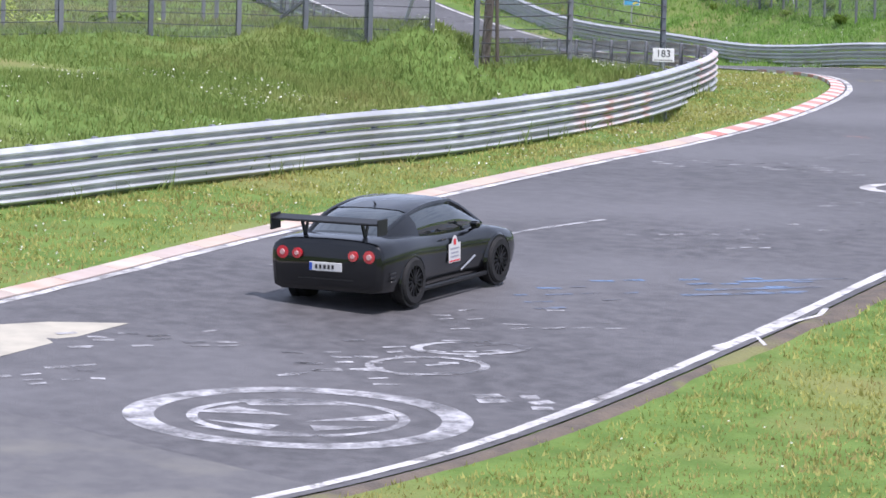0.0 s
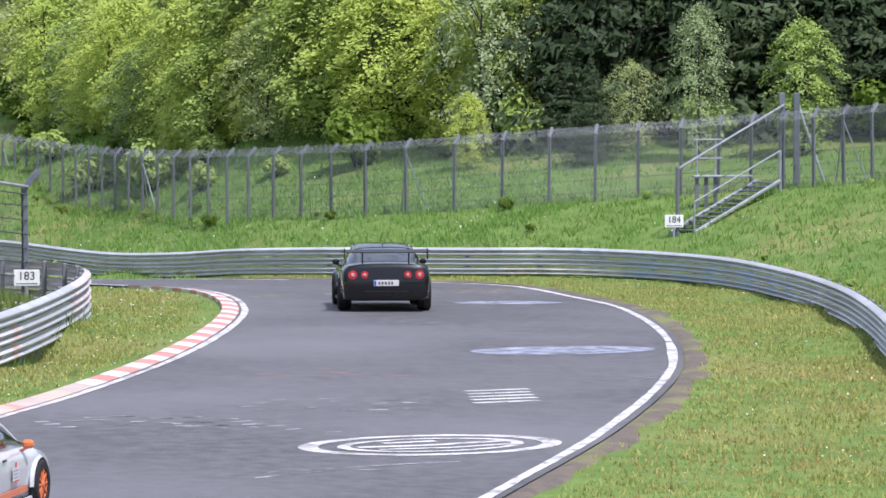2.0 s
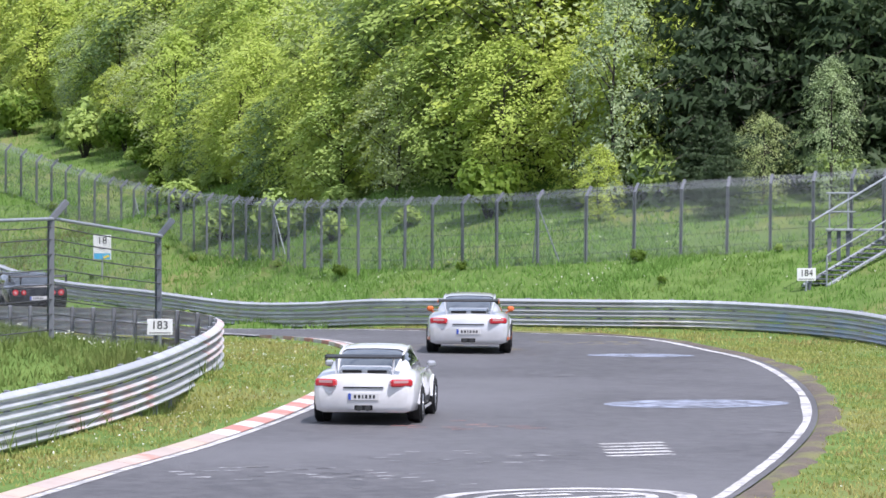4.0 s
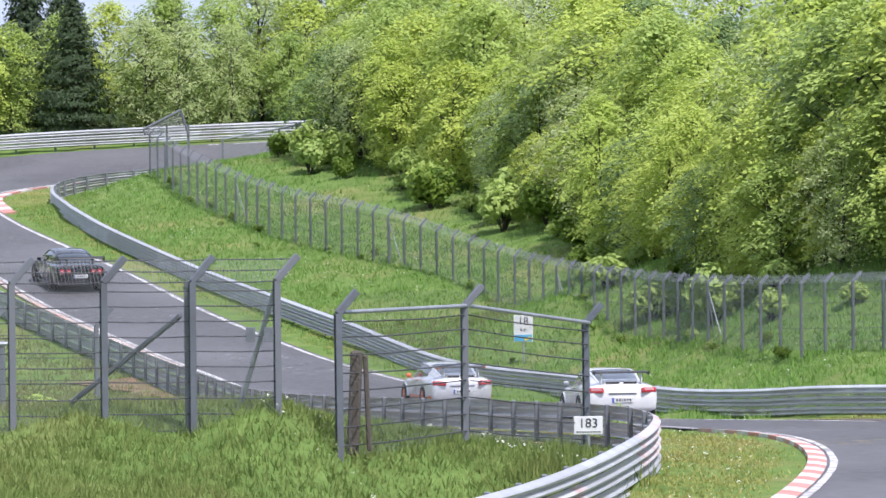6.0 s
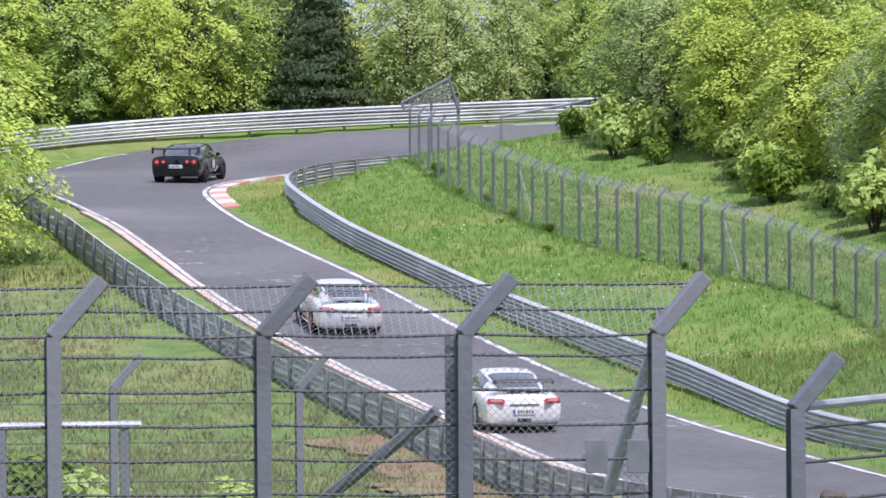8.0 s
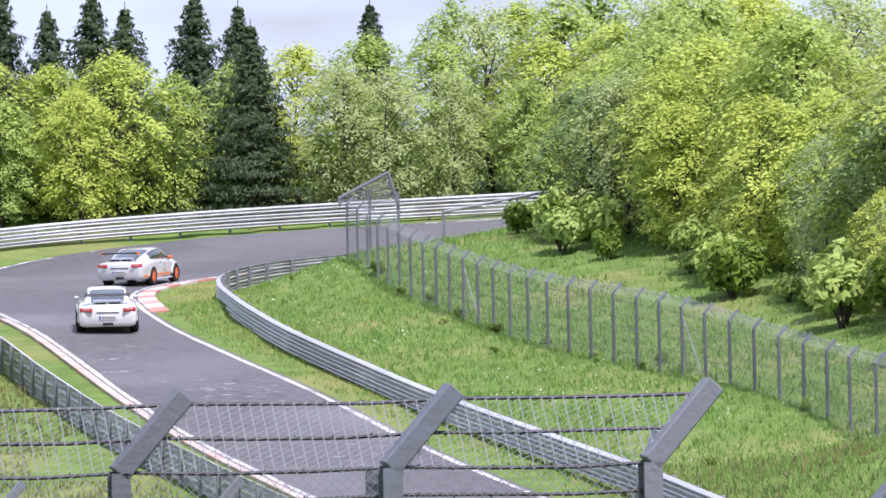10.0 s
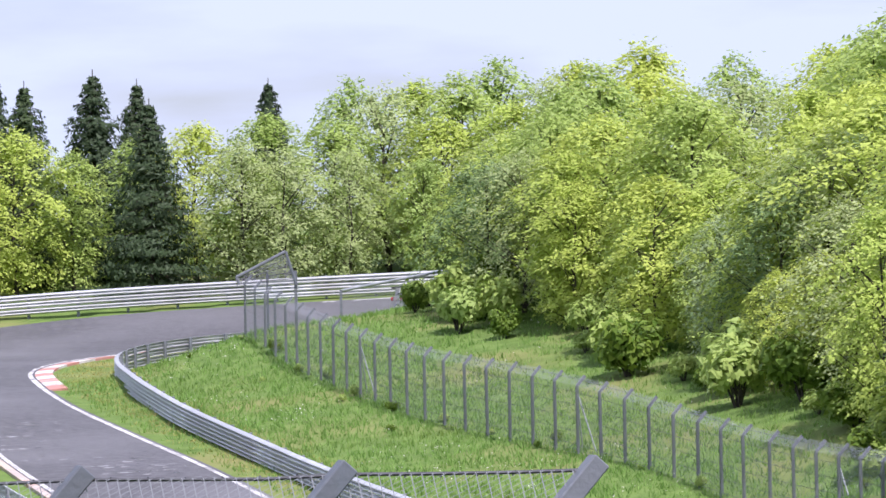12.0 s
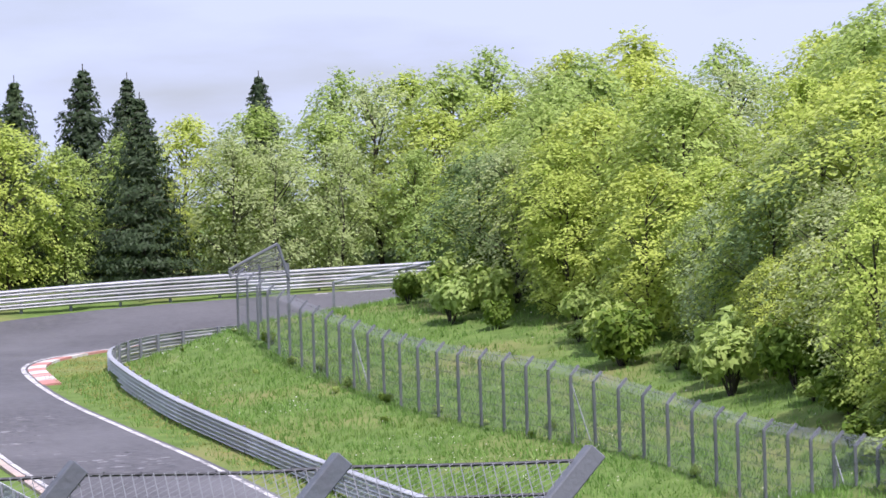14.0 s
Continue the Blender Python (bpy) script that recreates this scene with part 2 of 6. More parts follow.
GRASS = material("grass", (0.145, 0.222, 0.056), 0.9, vary=(0.096, 0.16, 0.037), scale=1.3, stain=(0.23, 0.225, 0.085), stain_scale=0.22, stain_at=(0.5, 0.75), bump=0.9, bump_scale=9, spec=0.1)
BLADE = material("grass_blade", (0.148, 0.29, 0.055), 0.7, island=(0.25, 0.4, 0.1), leafy=0.35, spec=0.2, stain=(0.18, 0.25, 0.05), stain_scale=0.25)
BLADE_DRY = material("dry_grass_blade", (0.3, 0.34, 0.085), 0.8, island=(0.46, 0.45, 0.15), leafy=0.3, spec=0.15, vary=(0.36, 0.27, 0.12), scale=0.5, stain=(0.2, 0.29, 0.06), stain_scale=0.16, stain_at=(0.48, 0.62))
BLADE_MOUND = material("mound_blade", (0.15, 0.225, 0.055), 0.8, island=(0.24, 0.3, 0.09), leafy=0.3, spec=0.15, stain=(0.24, 0.23, 0.08), stain_scale=0.3)
BLADE_DARK = material("meadow_blade", (0.14, 0.18, 0.06), 0.8, island=(0.26, 0.27, 0.11), leafy=0.3, spec=0.15, stain=(0.22, 0.15, 0.085), stain_scale=0.2)
FLOWER = material("flower_white", (0.75, 0.76, 0.66), 0.8, island=(0.6, 0.62, 0.45))
ASPHALT = material("asphalt", (0.07, 0.068, 0.07), 0.64, vary=(0.112, 0.109, 0.111), scale=3.2, stain=(0.145, 0.142, 0.146), stain_scale=0.11, stain_at=(0.45, 0.7), bump=0.35, bump_scale=28, spec=0.5)
PATCH = material("asphalt_pale", (0.13, 0.129, 0.13), 0.9, vary=(0.105, 0.104, 0.108), scale=3, stain=(0.17, 0.166, 0.15), stain_scale=0.7, bump=0.2, bump_scale=60)
PAINT = material("road_paint", (0.62, 0.61, 0.59), 0.75, vary=(0.45, 0.44, 0.43), scale=2.2, stain=(0.24, 0.235, 0.23), stain_scale=0.9, stain_at=(0.52, 0.72))
CHALK = material("worn_paint", (0.48, 0.48, 0.49), 0.85, vary=(0.32, 0.32, 0.325), scale=2.6, stain=(0.12, 0.12, 0.126), stain_scale=0.95, stain_at=(0.45, 0.6))
RING_PAINT = material("worn_ring_paint", (0.5, 0.5, 0.51), 0.85, vary=(0.34, 0.34, 0.35), scale=1.8, stain=(0.16, 0.16, 0.168), stain_scale=0.9, stain_at=(0.5, 0.66))
CREAM = material("cream_patch", (0.44, 0.41, 0.33), 0.9, vary=(0.36, 0.34, 0.28), scale=2.2, stain=(0.3, 0.28, 0.23), stain_scale=0.8)
BLUE_CHALK = material("worn_blue_paint", (0.15, 0.27, 0.45), 0.85, vary=(0.13, 0.18, 0.27), scale=2.0, stain=(0.12, 0.125, 0.14), stain_scale=0.9, stain_at=(0.42, 0.58))
YELLOW_CHALK = material("worn_yellow_paint", (0.5, 0.43, 0.22), 0.85, vary=(0.3, 0.27, 0.18), scale=2.0, stain=(0.13, 0.13, 0.125), stain_scale=0.9, stain_at=(0.5, 0.65))
PALE_DISC = material("pale_blue_paint", (0.36, 0.4, 0.5), 0.85, vary=(0.27, 0.3, 0.36), scale=2.0, stain=(0.2, 0.21, 0.24), stain_scale=0.8, stain_at=(0.5, 0.7))
KERB_RED = material("kerb_red", (0.46, 0.17, 0.14), 0.8, vary=(0.45, 0.26, 0.22), scale=3, stain=(0.5, 0.41, 0.36), stain_scale=0.6, stain_at=(0.52, 0.72), per_object=(0.5, 0.22, 0.18))
KERB_FADED = material("kerb_faded_red", (0.46, 0.24, 0.19), 0.8, vary=(0.52, 0.42, 0.36), scale=2, stain=(0.58, 0.54, 0.48), stain_scale=0.6, stain_at=(0.46, 0.66), per_object=(0.5, 0.4, 0.32))
KERB_PALE = material("kerb_pale_pink", (0.47, 0.39, 0.35), 0.8, vary=(0.42, 0.34, 0.3), scale=2.5, stain=(0.38, 0.32, 0.27), stain_scale=0.6, stain_at=(0.5, 0.72))
KERB_WHITE = material("kerb_white", (0.66, 0.63, 0.6), 0.8, vary=(0.52, 0.48, 0.45), scale=3, stain=(0.36, 0.32, 0.26), stain_scale=0.6, stain_at=(0.52, 0.74))
EDGE_SOIL = material("edge_soil", (0.15, 0.12, 0.09), 0.95, vary=(0.1, 0.085, 0.07), scale=2.5, stain=(0.18, 0.18, 0.07), stain_scale=0.5, stain_at=(0.5, 0.6), bump=0.8, bump_scale=14)
SOIL = material("red_soil", (0.25, 0.145, 0.085), 0.95, vary=(0.17, 0.12, 0.065), scale=1.5, stain=(0.2, 0.2, 0.08), stain_scale=0.6, stain_at=(0.5, 0.62), bump=0.7, bump_scale=10)
STEEL = material("galvanised_steel", (0.74, 0.75, 0.76), 0.48, metal=0.6, vary=(0.57, 0.58, 0.6), scale=2.0, stain=(0.42, 0.41, 0.395), stain_scale=0.35, stain_at=(0.52, 0.75), per_object=(0.53, 0.535, 0.54), bump=0.08, bump_scale=14)
STEEL_PAINTED = material("white_painted_steel", (0.7, 0.69, 0.66), 0.6, vary=(0.5, 0.49, 0.47), scale=2.0, stain=(0.35, 0.32, 0.28), stain_scale=0.8, stain_at=(0.5, 0.7))
STEEL_BLUE = material("blue_sprayed_steel", (0.4, 0.48, 0.6), 0.6, vary=(0.56, 0.58, 0.6), scale=1.6, stain=(0.5, 0.5, 0.5), stain_scale=0.9, stain_at=(0.45, 0.6))
STEEL_RED = material("red_sprayed_steel", (0.48, 0.3, 0.26), 0.6, vary=(0.52, 0.5, 0.5), scale=1.6, stain=(0.5, 0.5, 0.5), stain_scale=0.9, stain_at=(0.42, 0.58))
POST = material("grey_fence_steel", (0.128, 0.15, 0.172), 0.6, metal=0.2, vary=(0.11, 0.12, 0.135), scale=6, stain=(0.09, 0.095, 0.105), stain_scale=0.8, bump=0.15, bump_scale=20, per_object=(0.17, 0.18, 0.195))
POST_PALE = material("pale_grey_fence_steel", (0.15, 0.16, 0.178), 0.6, metal=0.2, vary=(0.12, 0.13, 0.145), scale=6, stain=(0.1, 0.108, 0.12), stain_scale=0.8, per_object=(0.19, 0.2, 0.215))
RAIL_POST = material("rail_post_steel", (0.2, 0.215, 0.235), 0.6, metal=0.2, vary=(0.15, 0.16, 0.17), scale=6)
PIPE = material("pipe_steel", (0.4, 0.425, 0.45), 0.45, metal=0.4, vary=(0.3, 0.32, 0.345), scale=4)
WIRE = material("barbed_wire", (0.085, 0.088, 0.092), 0.65, metal=0.3, vary=(0.055, 0.055, 0.06), scale=8)
WOOD = material("old_timber", (0.11, 0.095, 0.08), 0.9, vary=(0.09, 0.075, 0.06), scale=8, bump=0.6, bump_scale=25)
SIGN_WHITE = material("sign_white", (0.8, 0.8, 0.78), 0.5, vary=(0.7, 0.7, 0.69), scale=4)
SIGN_BLACK = material("sign_black", (0.02, 0.02, 0.022), 0.6)
SIGN_BLUE = material("sign_blue", (0.06, 0.36, 0.62), 0.5, vary=(0.08, 0.42, 0.66))
SIGN_YELLOW = material("sign_yellow", (0.75, 0.6, 0.08), 0.5)
BARK = material("bark", (0.07, 0.058, 0.045), 0.9, vary=(0.04, 0.034, 0.028), scale=5, bump=0.7, bump_scale=14)


def wear_off(m, scale, lo, hi):
    """Rub a thin layer away in grains and patches, down to what lies under it."""
    n, l = m.node_tree.nodes, m.node_tree.links
    geo, t, r = n.new("ShaderNodeNewGeometry"), n.new("ShaderNodeTexNoise"), n.new("ShaderNodeMapRange")
    t.inputs["Scale"].default_value, t.inputs["Detail"].default_value, t.inputs["Roughness"].default_value = scale, 8, 0.72
    r.inputs["From Min"].default_value, r.inputs["From Max"].default_value = lo, hi
    l.new(geo.outputs["Position"], t.inputs["Vector"])
    l.new(t.outputs["Fac"], r.inputs["Value"])
    l.new(r.outputs["Result"], n["Principled BSDF"].inputs["Alpha"])


for worn, grain, lo, hi in ((PAINT, 3.0, 0.27, 0.5), (CHALK, 2.2, 0.32, 0.58), (RING_PAINT, 2.6, 0.28, 0.6), (BLUE_CHALK, 2.0, 0.32, 0.56), (YELLOW_CHALK, 2.0, 0.33, 0.58), (PALE_DISC, 2.5, 0.26, 0.62)):
    wear_off(worn, grain, lo, hi)


def leaf_material(name, a, b, c):
    return material(name, a, 0.55, island=b, per_object=c, leafy=0.36, spec=0.22)


LEAF_BEECH = leaf_material("leaf_beech", (0.4, 0.52, 0.1), (0.5, 0.6, 0.14), (0.5, 0.58, 0.115))
LEAF_MAPLE = leaf_material("leaf_maple", (0.31, 0.43, 0.11), (0.39, 0.51, 0.15), (0.4, 0.51, 0.13))
LEAF_DARK = leaf_material("leaf_hornbeam", (0.16, 0.25, 0.09), (0.28, 0.37, 0.15), (0.2, 0.3, 0.11))
LEAF_PALE = leaf_material("leaf_pale", (0.32, 0.4, 0.14), (0.52, 0.58, 0.28), (0.42, 0.5, 0.2))
LEAF_WHITE = leaf_material("leaf_silver", (0.24, 0.34, 0.13), (0.5, 0.57, 0.36), (0.34, 0.43, 0.2))
NEEDLE = leaf_material("spruce_needle", (0.045, 0.078, 0.034), (0.11, 0.16, 0.062), (0.06, 0.095, 0.042))
BUSH = leaf_material("leaf_bush", (0.1, 0.19, 0.02), (0.24, 0.33, 0.05), (0.15, 0.24, 0.03))


def mesh_net(name, share, tone):
    """Chain link: wire diamonds with open air between."""
    m = bpy.data.materials.new(name)
    m.use_nodes = True
    n, l = m.node_tree.nodes, m.node_tree.links
    b = n["Principled BSDF"]
    b.inputs["Base Color"].default_value, b.inputs["Roughness"].default_value, b.inputs["Metallic"].default_value = (tone, tone * 1.05, tone * 1.1, 1), 0.6, 0.3
    uv = n.new("ShaderNodeUVMap")
    sep = n.new("ShaderNodeSeparateXYZ")
    l.new(uv.outputs["UV"], sep.inputs["Vector"])

    def op(kind, a, v):
        x = n.new("ShaderNodeMath")
        x.operation = kind
        l.new(a, x.inputs[0])
        if isinstance(v, (int, float)):
            x.inputs[1].default_value = v
        else:
            l.new(v, x.inputs[1])
        return x.outputs[0]

    u, v = op("MULTIPLY", sep.outputs["X"], 1 / 0.06), op("MULTIPLY", sep.outputs["Y"], 1 / 0.06)
    hits = []
    for s in (op("ADD", u, v), op("SUBTRACT", u, v)):
        f = op("FRACT", s, 0.0)
        hits.append(op("LESS_THAN", f, share))
    any_hit = op("MAXIMUM", hits[0], hits[1])
    tr, mx = n.new("ShaderNodeBsdfTransparent"), n.new("ShaderNodeMixShader")
    l.new(any_hit, mx.inputs["Fac"])
    l.new(tr.outputs["BSDF"], mx.inputs[1])
    l.new(b.outputs["BSDF"], mx.inputs[2])
    l.new(mx.outputs["Shader"], n["Material Output"].inputs["Surface"])
    return m


NET = mesh_net("chain_link", 0.12, 0.32)
NET_DARK = mesh_net("dark_chain_link", 0.085, 0.24)


# ---- mesh tools ----
def mesh_of(name, verts, faces, mat, smooth=False, uvs=None):
    me = bpy.data.meshes.new(name)
    me.from_pydata(np.asarray(verts, float).tolist() if not isinstance(verts, list) else verts, [], faces if isinstance(faces, list) else np.asarray(faces).tolist())
    me.materials.append(mat)
    if smooth:
        me.shade_smooth()
    if uvs is not None:
        layer = me.uv_layers.new(name="UVMap")
        layer.data.foreach_set("uv", np.asarray(uvs, np.float32).ravel())
    me.update()
    return me


def put(name, me, parent=None, label="", m=None):
    ob = new(name, me)
    if parent is not None:
        ob.parent = parent
    if m is not None:
        ob.matrix_basis = m
    return tagged(ob, label) if label else ob


def part(name, bm, mat, parent, label="", smooth=False):
    me = bpy.data.meshes.new(name)
    bm.to_mesh(me)
    bm.free()
    me.materials.append(mat)
    if smooth:
        me.shade_smooth()
    return put(name, me, parent, label)


def add_box(bm, size, centre, rot=None, bevel=0.0):
    m = Matrix.Translation(centre) @ (rot if rot is not None else Matrix()) @ Matrix.Diagonal((*size, 1))
    made = bmesh.ops.create_cube(bm, size=1, matrix=m)["verts"]
    if bevel:
        edges = list({e for v in made for e in v.link_edges})
        bmesh.ops.bevel(bm, geom=edges, offset=bevel, segments=1, affect="EDGES")
    return bm


def add_rod(bm, a, b, r, sides=8, r2=None):
    a, b = Vector(a), Vector(b)
    d = b - a
    m = Matrix.Translation((a + b) / 2) @ d.to_track_quat("Z", "Y").to_matrix().to_4x4()
    bmesh.ops.create_cone(bm, cap_ends=True, segments=sides, radius1=r, radius2=r if r2 is None else r2, depth=d.length, matrix=m)
    return bm


def add_tube(bm, points, r, sides=6):
    """One bent tube through the points."""
    pts = [Vector(p) for p in points]
    rings = []
    for i, p in enumerate(pts):
        d = (pts[min(i + 1, len(pts) - 1)] - pts[max(i - 1, 0)]).normalized()
        u = d.orthogonal().normalized()
        if rings:
            u = (last_u - d * last_u.dot(d)).normalized()
        last_u = u
        w = d.cross(u)
        rings.append([bm.verts.new(p + (u * math.cos(math.tau * k / sides) + w * math.sin(math.tau * k / sides)) * r) for k in range(sides)])
    for a, b in zip(rings, rings[1:]):
        for k in range(sides):
            bm.faces.new((a[k], a[(k + 1) % sides], b[(k + 1) % sides], b[k]))
    bm.faces.new(rings[0][::-1])
    bm.faces.new(rings[-1])
    return bm


def ribbon(a, b, cols=1):
    """Verts and faces of a strip between two curves."""
    k = len(a)
    t = np.linspace(0, 1, cols + 1)
    v = (a[:, None, :] * (1 - t)[None, :, None] + b[:, None, :] * t[None, :, None]).reshape(-1, 3)
    i, j = np.meshgrid(np.arange(k - 1), np.arange(cols), indexing="ij")
    q = (i * (cols + 1) + j).ravel()
    return v, np.stack([q, q + 1, q + cols + 2, q + cols + 1], 1)


def normals_of(c):
    """Unit vectors in plan to the right of a curve."""
    d = np.gradient(c[:, :2], axis=0)
    d /= np.linalg.norm(d, axis=1)[:, None] + 1e-9
    return np.column_stack([d[:, 1], -d[:, 0], np.zeros(len(d))])


def on_ground(p, up=0.0):
    p = np.array(p, float)
    p[:, 2] = surface(p[:, 0], p[:, 1]) + up
    return p


# ---- ground ----
def axis(lo, hi, step, reach):
    core = np.arange(lo, hi + step / 2, step)
    grow = np.cumsum(step * 1.22 ** np.arange(1, 60))
    grow = grow[grow < reach]
    return np.concatenate([lo - grow[::-1], core, hi + grow])


def build_ground():
    xs, ys = axis(-50, 40, 0.6, 2600), axis(14, 262, 0.6, 2600)
    gx, gy = np.meshgrid(xs, ys, indexing="ij")
    x, y = gx.ravel(), gy.ravel()
    z, gap = terrain(x, y)
    bump = np.clip((gap - 1.2) / 1.5, 0, 1) * (np.hypot(x, y - 120) < 300)
    z += bump * 0.025 * (np.sin(x * 2.1 + np.sin(y * 1.3) * 2) * np.sin(y * 1.7 + np.sin(x * 0.9)))
    far = np.hypot(x, y - 120) > 420
    z = np.where(far, np.minimum(z, 8), z)
    ny = len(ys)
    i, j = np.meshgrid(np.arange(len(xs) - 1), np.arange(ny - 1), indexing="ij")
    q = (i * ny + j).ravel()
    f = np.stack([q, q + ny, q + ny + 1, q + 1], 1)
    g = put("ground", mesh_of("ground", np.stack([x, y, z], 1), f, GRASS, True))
    tagged(g, "uneven green meadow ground with paler dry patches", "ground", kind="structure")


def build_road():
    cols = 8
    t = np.linspace(0, 1, cols + 1)
    v = (ROAD_OUT[:, None, :] * (1 - t)[None, :, None] + ROAD_IN[:, None, :] * t[None, :, None]).reshape(-1, 3)
    v[:, 2] += 0.03
    k = len(ROAD_OUT)
    i, j = np.meshgrid(np.arange(k - 1), np.arange(cols), indexing="ij")
    q = (i * (cols + 1) + j).ravel()
    f = np.stack([q, q + 1, q + cols + 2, q + cols + 1], 1)
    road = put("road", mesh_of("road", v, f, ASPHALT, True))
    tagged(road, "worn grey asphalt race track covered in faded painted graffiti", "road", kind="structure")
    return road


def strip(name, curve, off, width, up, mat, parent, label, ragged=0.0, seed=1):
    """A flat strip along a curve, off to its right."""
    rng = np.random.RandomState(seed)
    n = normals_of(curve)
    k = len(curve)
    rag = lambda: (np.convolve(rng.randn(k + 8), np.ones(9) / 3, "valid") * ragged)[:, None] if ragged else 0
    a, b = curve + n * (off + rag()), curve + n * (off + width + rag())
    v, f = ribbon(a, b, 2)
    gap, level = road_place(v[:, 0], v[:, 1])
    v[:, 2] = np.where(gap < 0.1, level, v[:, 2]) + up
    return put(name, mesh_of(name, v, f, mat), parent, label)


# ---- guard rails ----
W_PROFILE = [(0.0, 0.155), (0.012, 0.14), (0.06, 0.105), (0.075, 0.075), (0.06, 0.045), (0.012, 0.012), (0.012, -0.012), (0.06, -0.045),
             (0.075, -0.075), (0.06, -0.105), (0.012, -0.14), (0.0, -0.155)]


def guard_rail(label, points, side, beams=3, tall=0.98, paints=(), flip_posts=False):
    """Stacked wavy steel beams on posts. side: +1 when the traffic is to the right of the curve."""
    root = new("guard_rail")
    tagged(root, label, "guard rail")
    c = spline(points, 1.0)
    n = normals_of(c) * side
    pitch = tall / beams
    prof = np.array(W_PROFILE)
    ring = np.vstack([prof, prof[::-1] - [0.012, 0]])
    step = 4
    for a in range(0, len(c) - 1, step):
        b = min(a + step, len(c) - 1)
        seg = c[a:b + 1].copy()
        if b < len(c) - 1:
            seg[-1] += (seg[-1] - seg[-2]) * 0.06
        nn = n[a:b + 1]
        for h in range(beams):
            zc = tall - pitch * (h + 0.5)
            lap = 0.006 * (a // step % 2)
            v = (seg[:, None, :] + nn[:, None, :] * (ring[None, :, :1] * 1.7 + 0.1 + lap))
            v[:, :, 2] += zc + ring[None, :, 1] * pitch / 0.345
            k, m = len(ring), len(seg)
            i, j = np.meshgrid(np.arange(m - 1), np.arange(k), indexing="ij")
            q, r = (i * k + j).ravel(), (i * k + (j + 1) % k).ravel()
            f = np.stack([q, r, r + k, q + k], 1).tolist() + [list(range(k))[::-1], list(range((m - 1) * k, m * k))]
            mat = STEEL
            for lo, hi, which, paint in paints:
                if lo <= a / len(c) < hi and h in which:
                    mat = paint
            put("rail_beam", mesh_of("rail_beam", v.reshape(-1, 3), f, mat), root)
    bm = bmesh.new()
    add_box(bm, (0.09, 0.12, tall + 0.35), (0, 0, (tall - 0.3) / 2 - 0.02), bevel=0.015)
    me = bpy.data.meshes.new("rail_post")
    bm.to_mesh(me)
    bm.free()
    me.materials.append(RAIL_POST)
    for i in range(1, len(c), 2):
        ang = math.atan2(n[i, 1], n[i, 0])
        put("rail_post", me, root, m=Matrix.Translation(c[i] + n[i] * 0.03) @ Matrix.Rotation(ang, 4, "Z"))
    return root


# ---- fences ----
def fence_post_mesh(tall, bent, thick, mat):
    """An I-beam post whose top leans over."""
    bm = bmesh.new()
    low = tall - bent
    for dx in (-thick * 0.45, thick * 0.45):
        add_box(bm, (thick * 0.14, thick * 0.9, low + 0.3), (dx, 0, low / 2 - 0.15))
    add_box(bm, (thick * 0.8, thick * 0.16, low + 0.28), (0, 0, low / 2 - 0.15))
    if bent:
        rot = Matrix.Rotation(radians(-42), 4, "X")
        top = Vector((0, 0, low)) + rot @ Vector((0, 0, bent * 0.68))
        add_box(bm, (thick * 1.04, thick * 0.95, bent * 1.4), top, rot, bevel=thick * 0.06)
    me = bpy.data.meshes.new("post")
    bm.to_mesh(me)
    bm.free()
    me.materials.append(mat)
    return me


